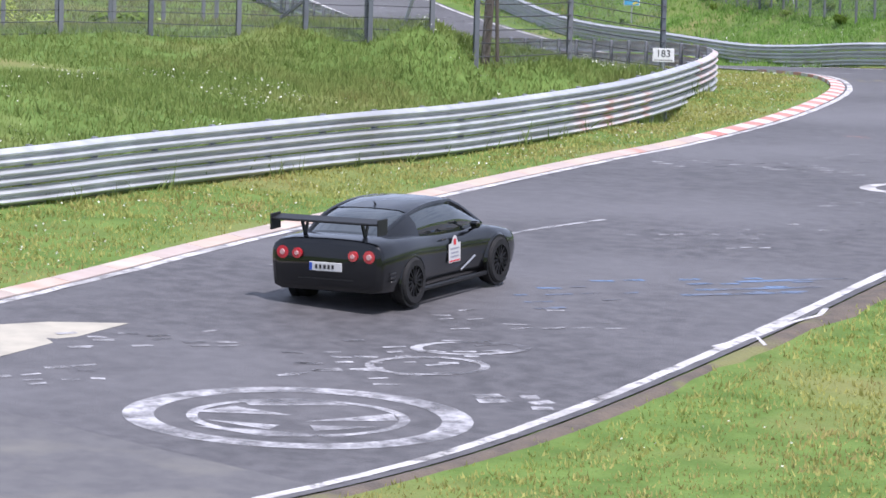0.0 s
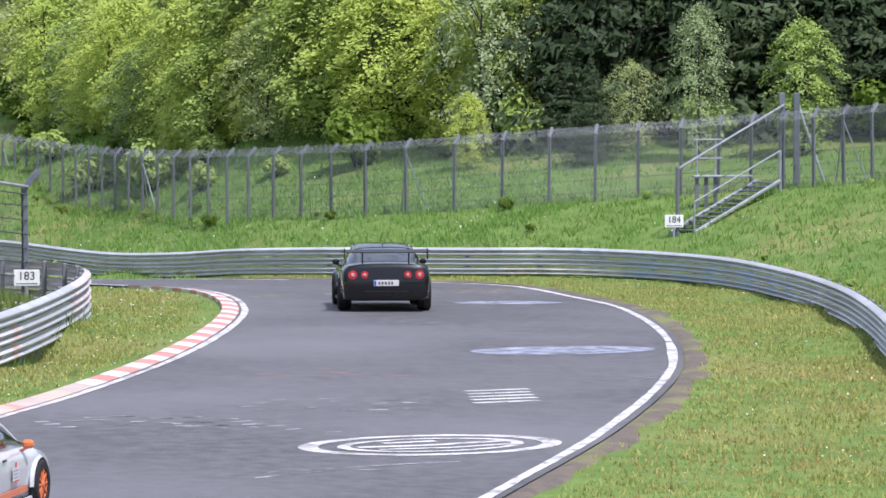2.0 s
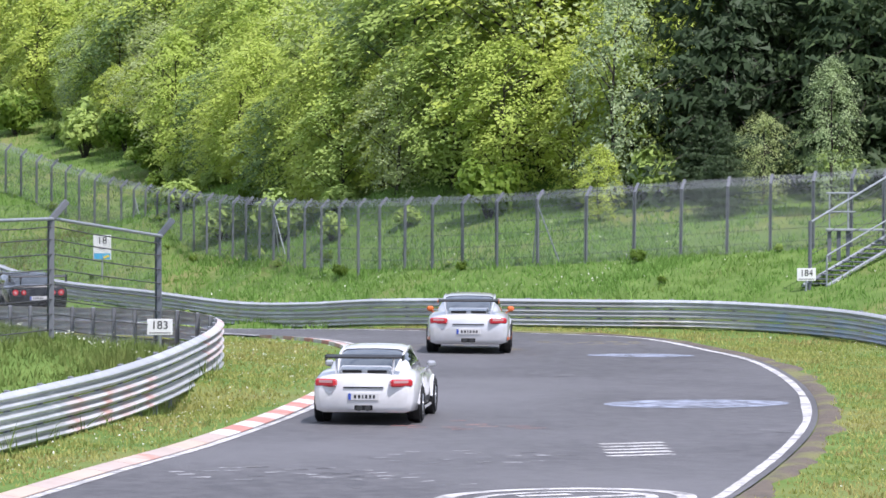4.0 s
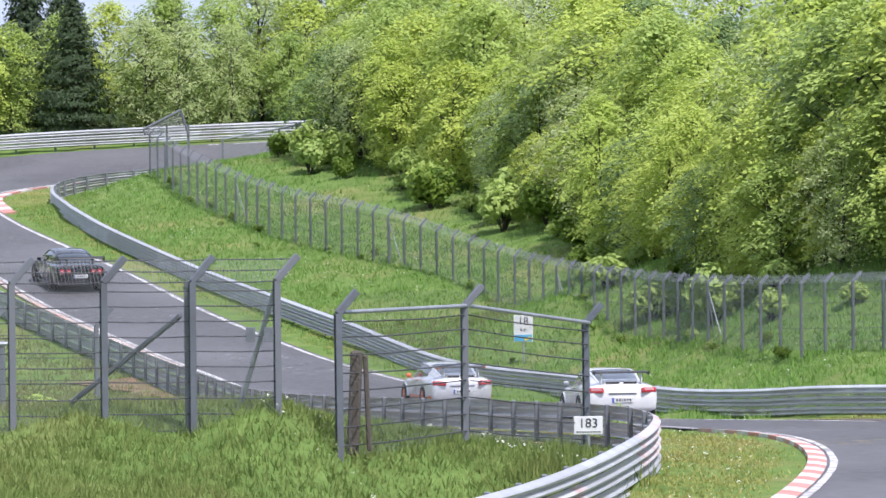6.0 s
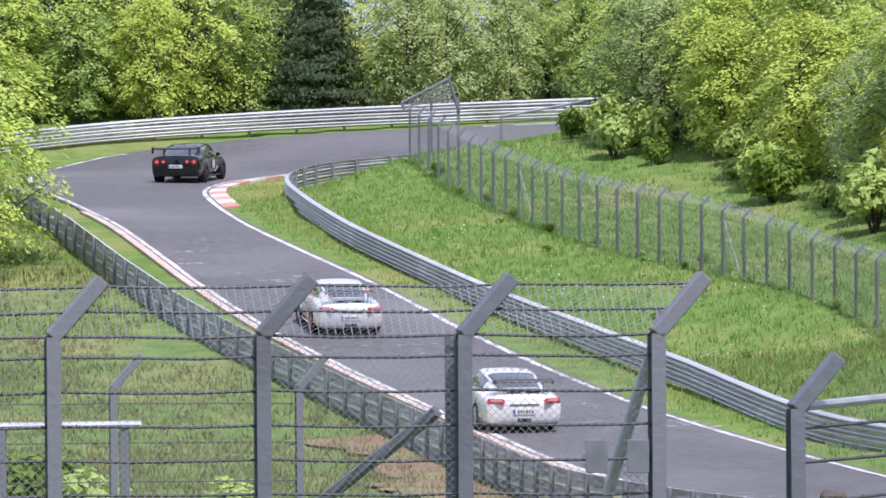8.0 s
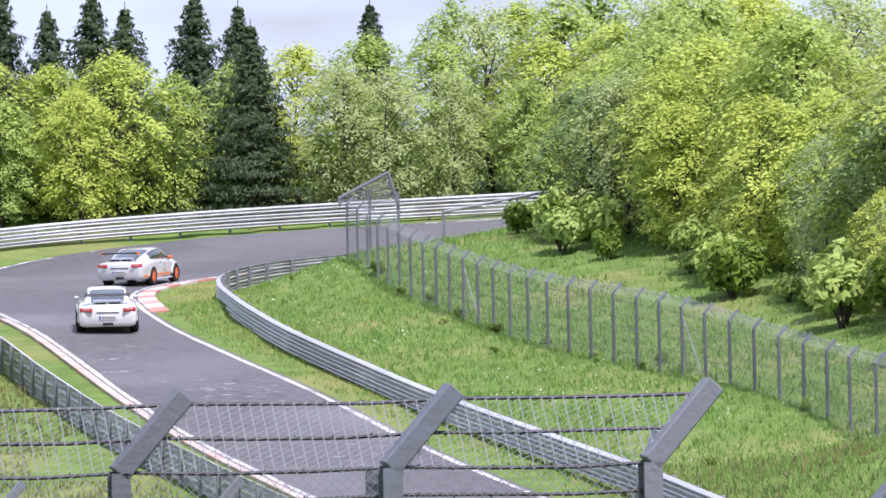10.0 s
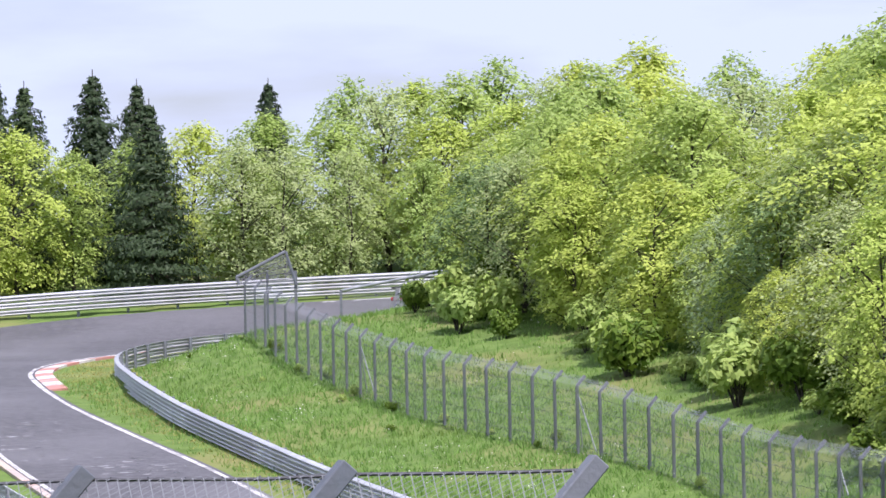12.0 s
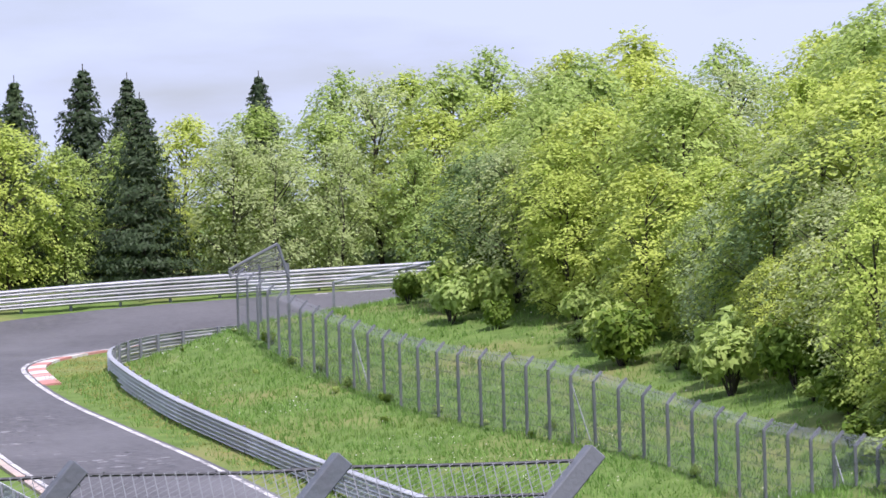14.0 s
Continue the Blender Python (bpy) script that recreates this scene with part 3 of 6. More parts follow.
def fence_line(label, c, tall, thick, bent, lean, strands, wire, net=True, braces=(), top_rail=False, wobble=0.0, lean_to=None, steel=POST, mesh=None):
    """Posts at the points of c (base positions), strands between them, chain link on the far side. lean: +1 tops lean to the right."""
    root = new("wire_fence")
    tagged(root, label, "fence")
    c = np.asarray(c, float)
    n = normals_of(c) * lean
    if lean_to:
        n = np.tile(np.array([*lean_to, 0.0]) / math.hypot(*lean_to), (len(c), 1))
    me = fence_post_mesh(tall, bent, thick, steel)
    rng = np.random.RandomState(5)
    for p, q in zip(c, n):
        ang = math.atan2(q[1], q[0]) - math.pi / 2
        tilt = Matrix.Rotation(radians(rng.uniform(-1, 1)), 4, "Y")
        put("post", me, root, m=Matrix.Translation(p) @ Matrix.Rotation(ang, 4, "Z") @ tilt)
    low = tall - bent

    def at(i, h):
        over = max(0.0, h - low)
        return Vector(c[i]) + Vector(n[i]) * (thick * 0.5 + over * 0.85) + Vector((0, 0, min(h, low) + over * 0.9))

    for h in strands:
        bm = bmesh.new()
        for i in range(len(c) - 1):
            a, b = at(i, h), at(i + 1, h)
            last = a
            for s in range(1, 4):
                t = s / 3
                p = a.lerp(b, t) - Vector((0, 0, wobble * math.sin(math.pi * t) * rng.uniform(0.2, 1.2)))
                add_rod(bm, last, p, wire, 4)
                last = p
            if wobble:
                for s in range(7):
                    p = a.lerp(b, (s + 0.5) / 7) - Vector((0, 0, wobble * 0.7 * math.sin(math.pi * (s + 0.5) / 7)))
                    add_rod(bm, p - Vector((0.01, 0, 0.015)), p + Vector((0.01, 0, 0.015)), wire * 0.6, 3)
        part("strand", bm, WIRE, root)
    if net:
        for i in range(len(c) - 1):
            a, b, hi = Vector(c[i]) + Vector(n[i]) * -thick * 0.55, Vector(c[i + 1]) + Vector(n[i + 1]) * -thick * 0.55, Vector((0, 0, low))
            w = (b - a).length
            put("net", mesh_of("net", [a, b, b + hi, a + hi], [[0, 1, 2, 3]], mesh or NET_DARK, uvs=[(0, 0), (w, 0), (w, low), (0, low)]), root)
            if bent > 0.2:
                oa, ob = Vector(n[i]) * bent * 0.85 + Vector((0, 0, bent * 0.9)), Vector(n[i + 1]) * bent * 0.85 + Vector((0, 0, bent * 0.9))
                put("net", mesh_of("net", [a + hi, b + hi, b + hi + ob, a + hi + oa], [[0, 1, 2, 3]], mesh or NET_DARK, uvs=[(0, 0), (w, 0), (w, bent), (0, bent)]), root)
    for i in braces:
        bm = bmesh.new()
        tang = Vector((c[min(i + 1, len(c) - 1)] - c[i - 1])).normalized()
        top = Vector(c[i]) + Vector((0, 0, low * 0.92))
        for s in (-1, 1):
            foot = Vector(c[i]) + tang * s * 0.55 + Vector(n[i]) * 0.35
            add_rod(bm, foot, top, thick * 0.28, 6)
        part("brace", bm, PIPE, root, "pale steel brace struts")
    if top_rail:
        bm = bmesh.new()
        for i in range(len(c) - 1):
            add_rod(bm, at(i, low + 0.02), at(i + 1, low + 0.02), 0.035, 8)
        part("top_rail", bm, PIPE, root, "galvanised pipe rail along the top")
    return root


build_ground()
ROAD = build_road()
strip("edge_line", ROAD_OUT, -0.3, 0.17, 0.038, PAINT, ROAD, "worn white edge line", 0.012, 3)
strip("edge_line", IN_EDGE, 0.12, 0.15, 0.04, PAINT, ROAD, "worn white edge line", 0.012, 4)


def verge_soil():
    """A low ragged bank of bare soil along the outer asphalt edge, falling away into the grass."""
    rng = np.random.RandomState(6)
    c = ROAD_OUT[20:330]
    n = normals_of(c)
    rag = np.convolve(rng.randn(len(c) + 2), np.ones(3) / 2, "valid")[:, None] * 0.13
    v, f = ribbon(c + n * 0.01, c + n * (0.62 + rag), 5)
    v = on_ground(v, 0.0)
    v.reshape(len(c), 6, 3)[:, :, 2] += np.array([0.015, 0.04, 0.045, 0.02, -0.08, -0.25])
    return put("dirt_strip", mesh_of("dirt_strip", v, f, EDGE_SOIL, True))


DIRT_STRIP = verge_soil()
tagged(DIRT_STRIP, "bare brown soil strip beside the asphalt", "soil", kind="structure")

guard_rail("triple steel guard rail with galvanised beams round the inner verge", INNER_RAIL, 1,
           paints=((0.22, 0.26, (1, 2), STEEL_RED), (0.30, 0.33, (0, 1), STEEL_RED)))
guard_rail("triple steel guard rail below the grass bank, partly painted", OUTER_RAIL, -1, tall=0.74,
           paints=((0.325, 0.36, (1, 2), STEEL_BLUE), (0.36, 0.39, (2,), STEEL_PAINTED), (0.43, 0.47, (2,), STEEL_PAINTED), (0.48, 0.5, (1,), STEEL_PAINTED), (0.51, 0.54, (2,), STEEL_PAINTED)))
guard_rail("pale steel guard rail on the outside of the distant bend", FAR_RAIL, 1, tall=0.85)



def back_soil():
    """Bare soil in a ragged band behind the posts of the inner rail."""
    rng = np.random.RandomState(8)
    c = spline(INNER_RAIL, 0.5)
    c = c[(c[:, 1] > 84) & (c[:, 1] < 150)]
    n = normals_of(c)
    rag = np.convolve(rng.randn(len(c) + 8), np.ones(9) / 3, "valid")[:, None] * 0.22
    v, f = ribbon(c - n * 0.15, c - n * (1.9 + rag * 2), 5)
    ob = put("dirt_strip", mesh_of("dirt_strip", on_ground(v, 0.07), f, SOIL))
    tagged(ob, "reddish bare soil behind the guard rail posts", "soil", kind="structure")


back_soil()


def build_fences():
    fine = spline(BANK_FENCE, 0.1)
    keep, at = [0], 0.0
    for i in range(1, len(fine)):
        at += 0.1
        y = fine[i, 1]
        if at >= (0.95 if y < 112 else 0.95 + 0.7 * (y - 112) / 4 if y < 116 else 1.65 + 0.45 * min(1, (y - 116) / 10) if y < 168 else 1.7):
            keep.append(i)
            at = 0.0
    c = fine[keep]
    fence_line("long grey wire mesh fence with bent posts along the bank top", c, 2.1, 0.075, 0.26, 1, (0.25, 0.6, 0.95, 1.3, 1.65, 2.0), 0.007,
               braces=tuple(i for i in range(10, len(c) - 2, 11)), steel=POST_PALE, mesh=NET)
    c = np.array([NEAR_FENCE[0], (-17.4, 67.8, 2.25)] + NEAR_FENCE[1:7])
    c[:, 2] = np.minimum(terrain(c[:, 0], c[:, 1])[0] - 0.1, 2.17)
    fence_line("grey steel security fence with bent posts and barbed wire strands", c, 3.0, 0.115, 0.4, 1,
               (0.15, 0.42, 0.68, 0.95, 1.2, 1.45, 1.7, 1.95, 2.2, 2.45, 2.6, 2.8, 3.0), 0.0105, wobble=0.02, lean_to=(0.93, 0.36))
    c = np.array([(-5.55, 70.4, 2.1), (-3.75, 76.2, 1.75), (-1.75, 82.6, 1.2)])
    c[:, 2] = terrain(c[:, 0], c[:, 1])[0]
    fence_line("barbed wire fence with a pipe rail sloping down to the track", c, 2.75, 0.12, 0.36, 1, (0.2, 0.5, 0.8, 1.1, 1.4, 1.7, 2.0, 2.25), 0.0125, net=True,
               top_rail=True, wobble=0.03, lean_to=(0.93, 0.36))


build_fences()


# ---- cars ----
def paint(name, base, flake=0.0, rough=0.35):
    return material(name, base, rough, metal=flake, vary=tuple(c * 0.9 for c in base), scale=4, coat=1.0, stain_scale=1.5)


BLACK_PAINT = paint("black_car_paint", (0.004, 0.0045, 0.0055), 0.0, 0.3)
BLACK_PAINT.node_tree.nodes["Principled BSDF"].inputs["Coat Roughness"].default_value = 0.03
BLACK_PAINT.node_tree.nodes["Principled BSDF"].inputs["Specular IOR Level"].default_value = 0.12
SILVER_PAINT = paint("silver_car_paint", (0.68, 0.69, 0.695), 0.35, 0.38)
WHITE_PAINT = paint("white_car_paint", (0.7, 0.7, 0.69))
ORANGE_PAINT = paint("orange_car_paint", (0.72, 0.16, 0.03))
GLASS_DARK = material("tinted_glass", (0.012, 0.018, 0.018), 0.04, coat=1.0, spec=0.9)
RUBBER = material("tyre_rubber", (0.007, 0.007, 0.0075), 0.8, vary=(0.012, 0.012, 0.012), scale=9, stain_scale=2)
TRIM = material("black_trim", (0.005, 0.005, 0.0055), 0.45, vary=(0.009, 0.009, 0.009), scale=8, stain_scale=2)
RIM_DARK = material("dark_rim", (0.014, 0.014, 0.015), 0.35, metal=0.6)
RIM_SILVER = material("silver_rim", (0.5, 0.51, 0.53), 0.35, metal=0.7)
LAMP_RED = material("tail_lamp_red", (0.5, 0.02, 0.03), 0.15, coat=1.0)
LAMP_CLEAR = material("tail_lamp_clear", (0.55, 0.3, 0.3), 0.15, coat=1.0)
PLATE = material("plate_white", (0.56, 0.56, 0.545), 0.5)
PLATE_BLUE = material("plate_blue", (0.03, 0.08, 0.4), 0.5)
STICKER_RED = material("sticker_red", (0.6, 0.04, 0.05), 0.5)
STICKER_GREY = material("sticker_grey", (0.3, 0.3, 0.34), 0.5)
METAL = material("exhaust_metal", (0.1, 0.098, 0.095), 0.3, metal=0.9)


def loft(sections, cap=True):
    """A body from half cross-sections (y, [(x, z), ...]) from the bottom middle to the top middle."""
    bm = bmesh.new()
    rings = []
    for y, half in sections:
        ring = [bm.verts.new((x, y, z)) for x, z in half] + [bm.verts.new((-x, y, z)) for x, z in half[-2:0:-1]]
        rings.append(ring)
    k = len(rings[0])
    for a, b in zip(rings, rings[1:]):
        for i in range(k):
            bm.faces.new((a[i], a[(i + 1) % k], b[(i + 1) % k], b[i]))
    if cap:
        bm.faces.new(rings[0][::-1])
        bm.faces.new(rings[-1])
    bmesh.ops.recalc_face_normals(bm, faces=bm.faces)
    return bm


def blend_rows(rows, n=5):
    """More sections between the given ones, on smooth curves."""
    p = np.array(rows, float)
    p = np.vstack([2 * p[0] - p[1], p, 2 * p[-1] - p[-2]])
    out = []
    for i in range(1, len(p) - 2):
        for t in np.linspace(0, 1, n, endpoint=False):
            a, b, c, d = p[i - 1], p[i], p[i + 1], p[i + 2]
            v = 0.5 * (2 * b + (c - a) * t + (2 * a - 5 * b + 4 * c - d) * t ** 2 + (3 * b - a - 3 * c + d) * t ** 3)
            v[0] = b[0] + (c[0] - b[0]) * t
            out.append(v)
    return out + [p[-2]]


def wheel(parent, x, y, radius, width, rim_mat, spokes, label):
    s = 1 if x > 0 else -1
    w = put("wheel", None, parent, label)
    w.matrix_basis = Matrix.Translation((x, y, radius)) @ Matrix.Rotation(radians(90 * s), 4, "Z")
    bm = bmesh.new()
    prof = [(0.66, -0.5), (0.9, -0.5), (0.97, -0.42), (1.0, -0.3), (1.0, 0.3), (0.97, 0.42), (0.9, 0.5), (0.66, 0.5)]
    rings = []
    for i in range(28):
        a = i / 28 * math.tau
        rings.append([bm.verts.new((radius * r * math.cos(a), -width * z, radius * r * math.sin(a))) for r, z in prof])
    for i in range(28):
        a, b = rings[i], rings[(i + 1) % 28]
        for j in range(len(prof)):
            k = (j + 1) % len(prof)
            bm.faces.new((a[j], a[k], b[k], b[j]))
    bmesh.ops.recalc_face_normals(bm, faces=bm.faces)
    part("tyre", bm, RUBBER, w)
    bm = bmesh.new()
    for i in range(spokes):
        a = i / spokes * math.tau
        add_box(bm, (radius * 0.62, 0.03, 0.032), (math.cos(a) * radius * 0.36, -width * 0.4, math.sin(a) * radius * 0.36), Matrix.Rotation(-a, 4, "Y"), bevel=0.006)
    bmesh.ops.create_cone(bm, cap_ends=True, segments=14, radius1=radius * 0.17, radius2=radius * 0.13, depth=0.05, matrix=Matrix.Translation((0, -width * 0.42, 0)) @ Matrix.Rotation(radians(90), 4, "X"))
    for i in range(28):
        a, b = i / 28 * math.tau, (i + 1) / 28 * math.tau
        vs = [bm.verts.new((radius * r * math.cos(q), -width * d, radius * r * math.sin(q))) for q, r, d in ((a, 0.7, 0.47), (b, 0.7, 0.47), (b, 0.62, 0.38), (a, 0.62, 0.38))]
        bm.faces.new(vs)
    part("rim", bm, rim_mat, w)
    bm = bmesh.new()
    bmesh.ops.create_cone(bm, cap_ends=True, segments=24, radius1=radius * 0.66, radius2=radius * 0.66, depth=0.02, matrix=Matrix.Translation((0, -width * 0.15, 0)) @ Matrix.Rotation(radians(90), 4, "X"))
    part("brake_disc", bm, RIM_DARK, w)
    return w


def arch(parent, x, y, radius, mat):
    """The dark wheel opening and the lip round it."""
    s = 1 if x > 0 else -1
    bm = bmesh.new()
    bmesh.ops.create_cone(bm, cap_ends=True, segments=32, radius1=radius * 1.1, radius2=radius * 1.1, depth=0.12, matrix=Matrix.Translation((x - s * 0.055, y, radius * 1.02)) @ Matrix.Rotation(radians(90), 4, "Y"))
    part("wheel_well", bm, TRIM, parent)
    bm = bmesh.new()
    for i in range(18):
        a, b = math.pi * i / 18, math.pi * (i + 1) / 18
        r0, r1 = radius * 1.08, radius * 1.2
        vs = []
        for q, r, xx in ((a, r0, x + s * 0.012), (b, r0, x + s * 0.012), (b, r1, x - s * 0.035), (a, r1, x - s * 0.035)):
            vs.append(bm.verts.new((xx, y + r * math.cos(q), radius * 1.02 + r * math.sin(q))))
        bm.faces.new(vs)
        vi = [bm.verts.new((xx, y + r0 * math.cos(q), radius * 1.02 + r0 * math.sin(q))) for q, xx in ((a, x + s * 0.012), (b, x + s * 0.012), (b, x - s * 0.06), (a, x - s * 0.06))]
        bm.faces.new(vi)
    part("arch_lip", bm, mat, parent)


def greenhouse(root, rows, body_mat, roof_span, c_span, pillar):
    """Glass cabin with a painted roof, pillars and rear quarters. Rows: y, half width and height at the belt, half width and height at the roof."""
    fine = blend_rows(rows)
    secs = []
    for y, wb, zb, wr, zr in fine:
        secs.append((y, [(0, zb - 0.05), (wb, zb - 0.02), (wb * 0.5 + wr * 0.5 + 0.02, (zb + zr) / 2), (wr, zr - 0.05), (wr * 0.8, zr - 0.006), (wr * 0.4, zr + 0.006), (0, zr + 0.01)]))
    part("glass", loft(secs), GLASS_DARK, root, "dark tinted window glass", True)

    def skin(name, lo, hi, first, last, lift):
        for s in (1, -1):
            bm = bmesh.new()
            prev = None
            for y, half in secs:
                if lo <= y <= hi:
                    ring = [bm.verts.new((s * (x + (lift if x > 0.01 else 0)), y, z + lift)) for x, z in half[first:last]]
                    if prev:
                        for i in range(len(ring) - 1):
                            bm.faces.new((prev[i], prev[i + 1], ring[i + 1], ring[i]))
                    prev = ring
            bmesh.ops.recalc_face_normals(bm, faces=bm.faces)
            part(name, bm, body_mat, root, smooth=True)

    skin("roof", roof_span[0], roof_span[1], 3, 7, 0.008)
    skin("rear_quarter", c_span[0], c_span[1], 1, 4, 0.007)
    for s in (1, -1):
        bm = add_tube(bmesh.new(), [(s * (wr + 0.004), y, zr - 0.04) for y, wb, zb, wr, zr in fine], pillar)
        part("pillar", bm, body_mat, root)


def plate(root, y, z, tilt, mark):
    bm = bmesh.new()
    rot = Matrix.Rotation(radians(tilt), 4, "X")
    add_box(bm, (0.54, 0.02, 0.13), (0, y, z), rot, bevel=0.006)
    p = part("number_plate", bm, PLATE, root, "white number plate with dark bars")
    x = -0.17
    for w in mark:
        bm = bmesh.new()
        add_box(bm, (w * 0.8, 0.006, 0.06), (x + w / 2, y - 0.012, z), rot)
        x += w + 0.022
        part("bar", bm, SIGN_BLACK, p)
    bm = bmesh.new()
    add_box(bm, (0.045, 0.006, 0.11), (-0.24, y - 0.011, z), rot)
    part("blue_band", bm, PLATE_BLUE, p)


def door_sticker(root, x, y, z, h):
    """A white shield with red and grey marks."""
    bm = bmesh.new()
    s = 1 if x > 0 else -1
    w = h * 0.48
    shape = [(-w, -h / 2), (w, -h / 2), (w, h * 0.22), (w * 0.55, h * 0.22), (w * 0.3, h * 0.45), (0, h * 0.52), (-w * 0.3, h * 0.45), (-w * 0.55, h * 0.22), (-w, h * 0.22)]
    vs = [bm.verts.new((x, y + a, z + b)) for a, b in shape]
    bm.faces.new(vs if s > 0 else vs[::-1])
    p = part("door_sticker", bm, PLATE, root, "white shield sticker with red marks")
    for a, b, ww, hh in ((0, 0.27, 0.4, 0.22), (0, -0.44, 1.7, 0.05)):
        bm = bmesh.new()
        add_box(bm, (0.004, w * ww, h * hh), (x + s * 0.003, y + a, z + b * h))
        part("mark", bm, STICKER_RED, p)
    for b, ww in ((0.02, 1.4), (-0.14, 1.2), (-0.28, 1.3)):
        bm = bmesh.new()
        add_box(bm, (0.004, w * ww, h * 0.06), (x + s * 0.003, y, z + b * h))
        part("bar", bm, STICKER_GREY, p)


def body(root, rows, mat, name="body"):
    secs = []
    for y, w, b, s, d in blend_rows(rows):
        secs.append((y, [(0, b), (w * 0.82, b), (w * 0.96, b + 0.05), (w * 0.985, b + (s - b) * 0.35), (w, b + (s - b) * 0.62), (w * 0.99, s - 0.1), (w * 0.95, s - 0.02), (w * 0.86, s + (d - s) * 0.45), (w * 0.62, d - 0.005), (w * 0.3, d + 0.008), (0, d + 0.012)]))
    return part(name, loft(secs), mat, root, smooth=True)


def mirrors(root, x, y, z, mat):
    for s in (1, -1):
        bm = bmesh.new()
        add_box(bm, (0.16, 0.1, 0.115), (s * (x + 0.06), y, z), bevel=0.035)
        add_rod(bm, (s * (x - 0.06), y + 0.02, z - 0.1), (s * (x + 0.06), y, z - 0.04), 0.02, 6)
        part("mirror", bm, mat, root)


def black_coupe():
    root = new("sports_car")
    tagged(root, "matt black sports coupe with a large black rear wing", "car")
    body(root, [(-2.31, 0.84, 0.33, 0.88, 0.94), (-2.26, 0.92, 0.26, 0.94, 1.02), (-1.95, 0.96, 0.22, 0.97, 1.05), (-1.38, 0.965, 0.21, 0.97, 1.04), (-0.6, 0.92, 0.19, 0.93, 1.0), (0.4, 0.915, 0.19, 0.9, 0.96),
                (1.0, 0.935, 0.19, 0.88, 0.94), (1.4, 0.955, 0.19, 0.85, 0.89), (2.0, 0.92, 0.2, 0.74, 0.78), (2.32, 0.78, 0.24, 0.6, 0.64)], BLACK_PAINT)
    greenhouse(root, [(-1.85, 0.64, 0.98, 0.6, 1.03), (-1.2, 0.8, 0.98, 0.63, 1.27), (-0.55, 0.83, 0.96, 0.61, 1.385), (0.1, 0.83, 0.94, 0.6, 1.4), (0.55, 0.82, 0.93, 0.59, 1.34), (1.3, 0.74, 0.9, 0.68, 0.96)],
               BLACK_PAINT, (-1.0, 0.42), (-1.9, -0.85), 0.035)
    for s in (1, -1):
        for y in (-1.38, 1.4):
            arch(root, s * 0.955, y, 0.355, BLACK_PAINT)
            wheel(root, s * 0.86, y, 0.355, 0.29, RIM_DARK, 14, "black tyre on a dark spoked rim")
        for x, r in ((0.72, 0.105), (0.465, 0.085)):
            bm = bmesh.new()
            bmesh.ops.create_cone(bm, cap_ends=True, segments=22, radius1=r, radius2=r * 0.9, depth=0.09, matrix=Matrix.Translation((s * x, -2.3 + (0.03 if x > 0.6 else 0), 0.8)) @ Matrix.Rotation(radians(90), 4, "X"))
            lamp = part("tail_lamp", bm, LAMP_RED, root, "round red tail lamp")
            bm = bmesh.new()
            bmesh.ops.create_cone(bm, cap_ends=True, segments=18, radius1=r * 0.45, radius2=r * 0.35, depth=0.03, matrix=Matrix.Translation((s * x, -2.35 + (0.03 if x > 0.6 else 0), 0.8)) @ Matrix.Rotation(radians(90), 4, "X"))
            part("lens", bm, LAMP_CLEAR, lamp)
        bm = bmesh.new()
        for k in range(3):
            add_box(bm, (0.015, 0.16, 0.025), (s * 0.955, -2.0, 0.42 + k * 0.06), bevel=0.004)
        part("bumper_vent", bm, METAL, root)
        bm = bmesh.new()
        for k in (0, 1):
            add_rod(bm, (s * (0.6 + k * 0.12), -2.27, 0.34), (s * (0.6 + k * 0.12), -2.05, 0.34), 0.042, 14)
        part("exhaust", bm, METAL, root)
        bm = bmesh.new()
        add_box(bm, (0.025, 0.5, 0.03), (s * 0.925, 0.45, 0.42), Matrix.Rotation(radians(20), 4, "X"), bevel=0.008)
        part("side_blade", bm, RIM_SILVER, root, "bright metal blade behind the front wheel")
        bm = bmesh.new()
        add_box(bm, (0.06, 2.1, 0.07), (s * 0.93, 0.0, 0.2), bevel=0.02)
        part("side_skirt", bm, TRIM, root)
        bm = bmesh.new()
        add_box(bm, (0.02, 0.16, 0.03), (s * 0.93, -0.35, 0.86), bevel=0.006)
        part("door_handle", bm, METAL, root)
        bm = bmesh.new()
        add_box(bm, (0.02, 0.3, 0.24), (s * 0.89, -2.22, 1.24), bevel=0.008)
        part("wing_end", bm, TRIM, root)
        bm = bmesh.new()
        add_box(bm, (0.025, 0.06, 0.34), (s * 0.5, -2.06, 1.14), Matrix.Rotation(radians(24), 4, "X"))
        add_box(bm, (0.025, 0.05, 0.3), (s * 0.5, -1.98, 1.12), Matrix.Rotation(radians(-20), 4, "X"))
        part("wing_strut", bm, TRIM, root)
        door_sticker(root, s * 0.932, 0.0, 0.68, 0.4)
    bm = bmesh.new()
    add_box(bm, (1.78, 0.3, 0.035), (0, -2.2, 1.3), Matrix.Rotation(radians(7), 4, "X"), bevel=0.012)
    part("rear_wing", bm, TRIM, root, "black carbon wing blade")
    bm = bmesh.new()
    add_box(bm, (1.05, 0.18, 0.16), (0, -2.2, 0.36), Matrix.Rotation(radians(-14), 4, "X"), bevel=0.03)
    part("diffuser", bm, TRIM, root)
    bm = bmesh.new()
    add_box(bm, (0.92, 0.02, 0.02), (0, -2.305, 0.44))
    add_box(bm, (1.5, 0.012, 0.012), (0, -2.29, 0.93))
    part("bumper_crease", bm, TRIM, root)
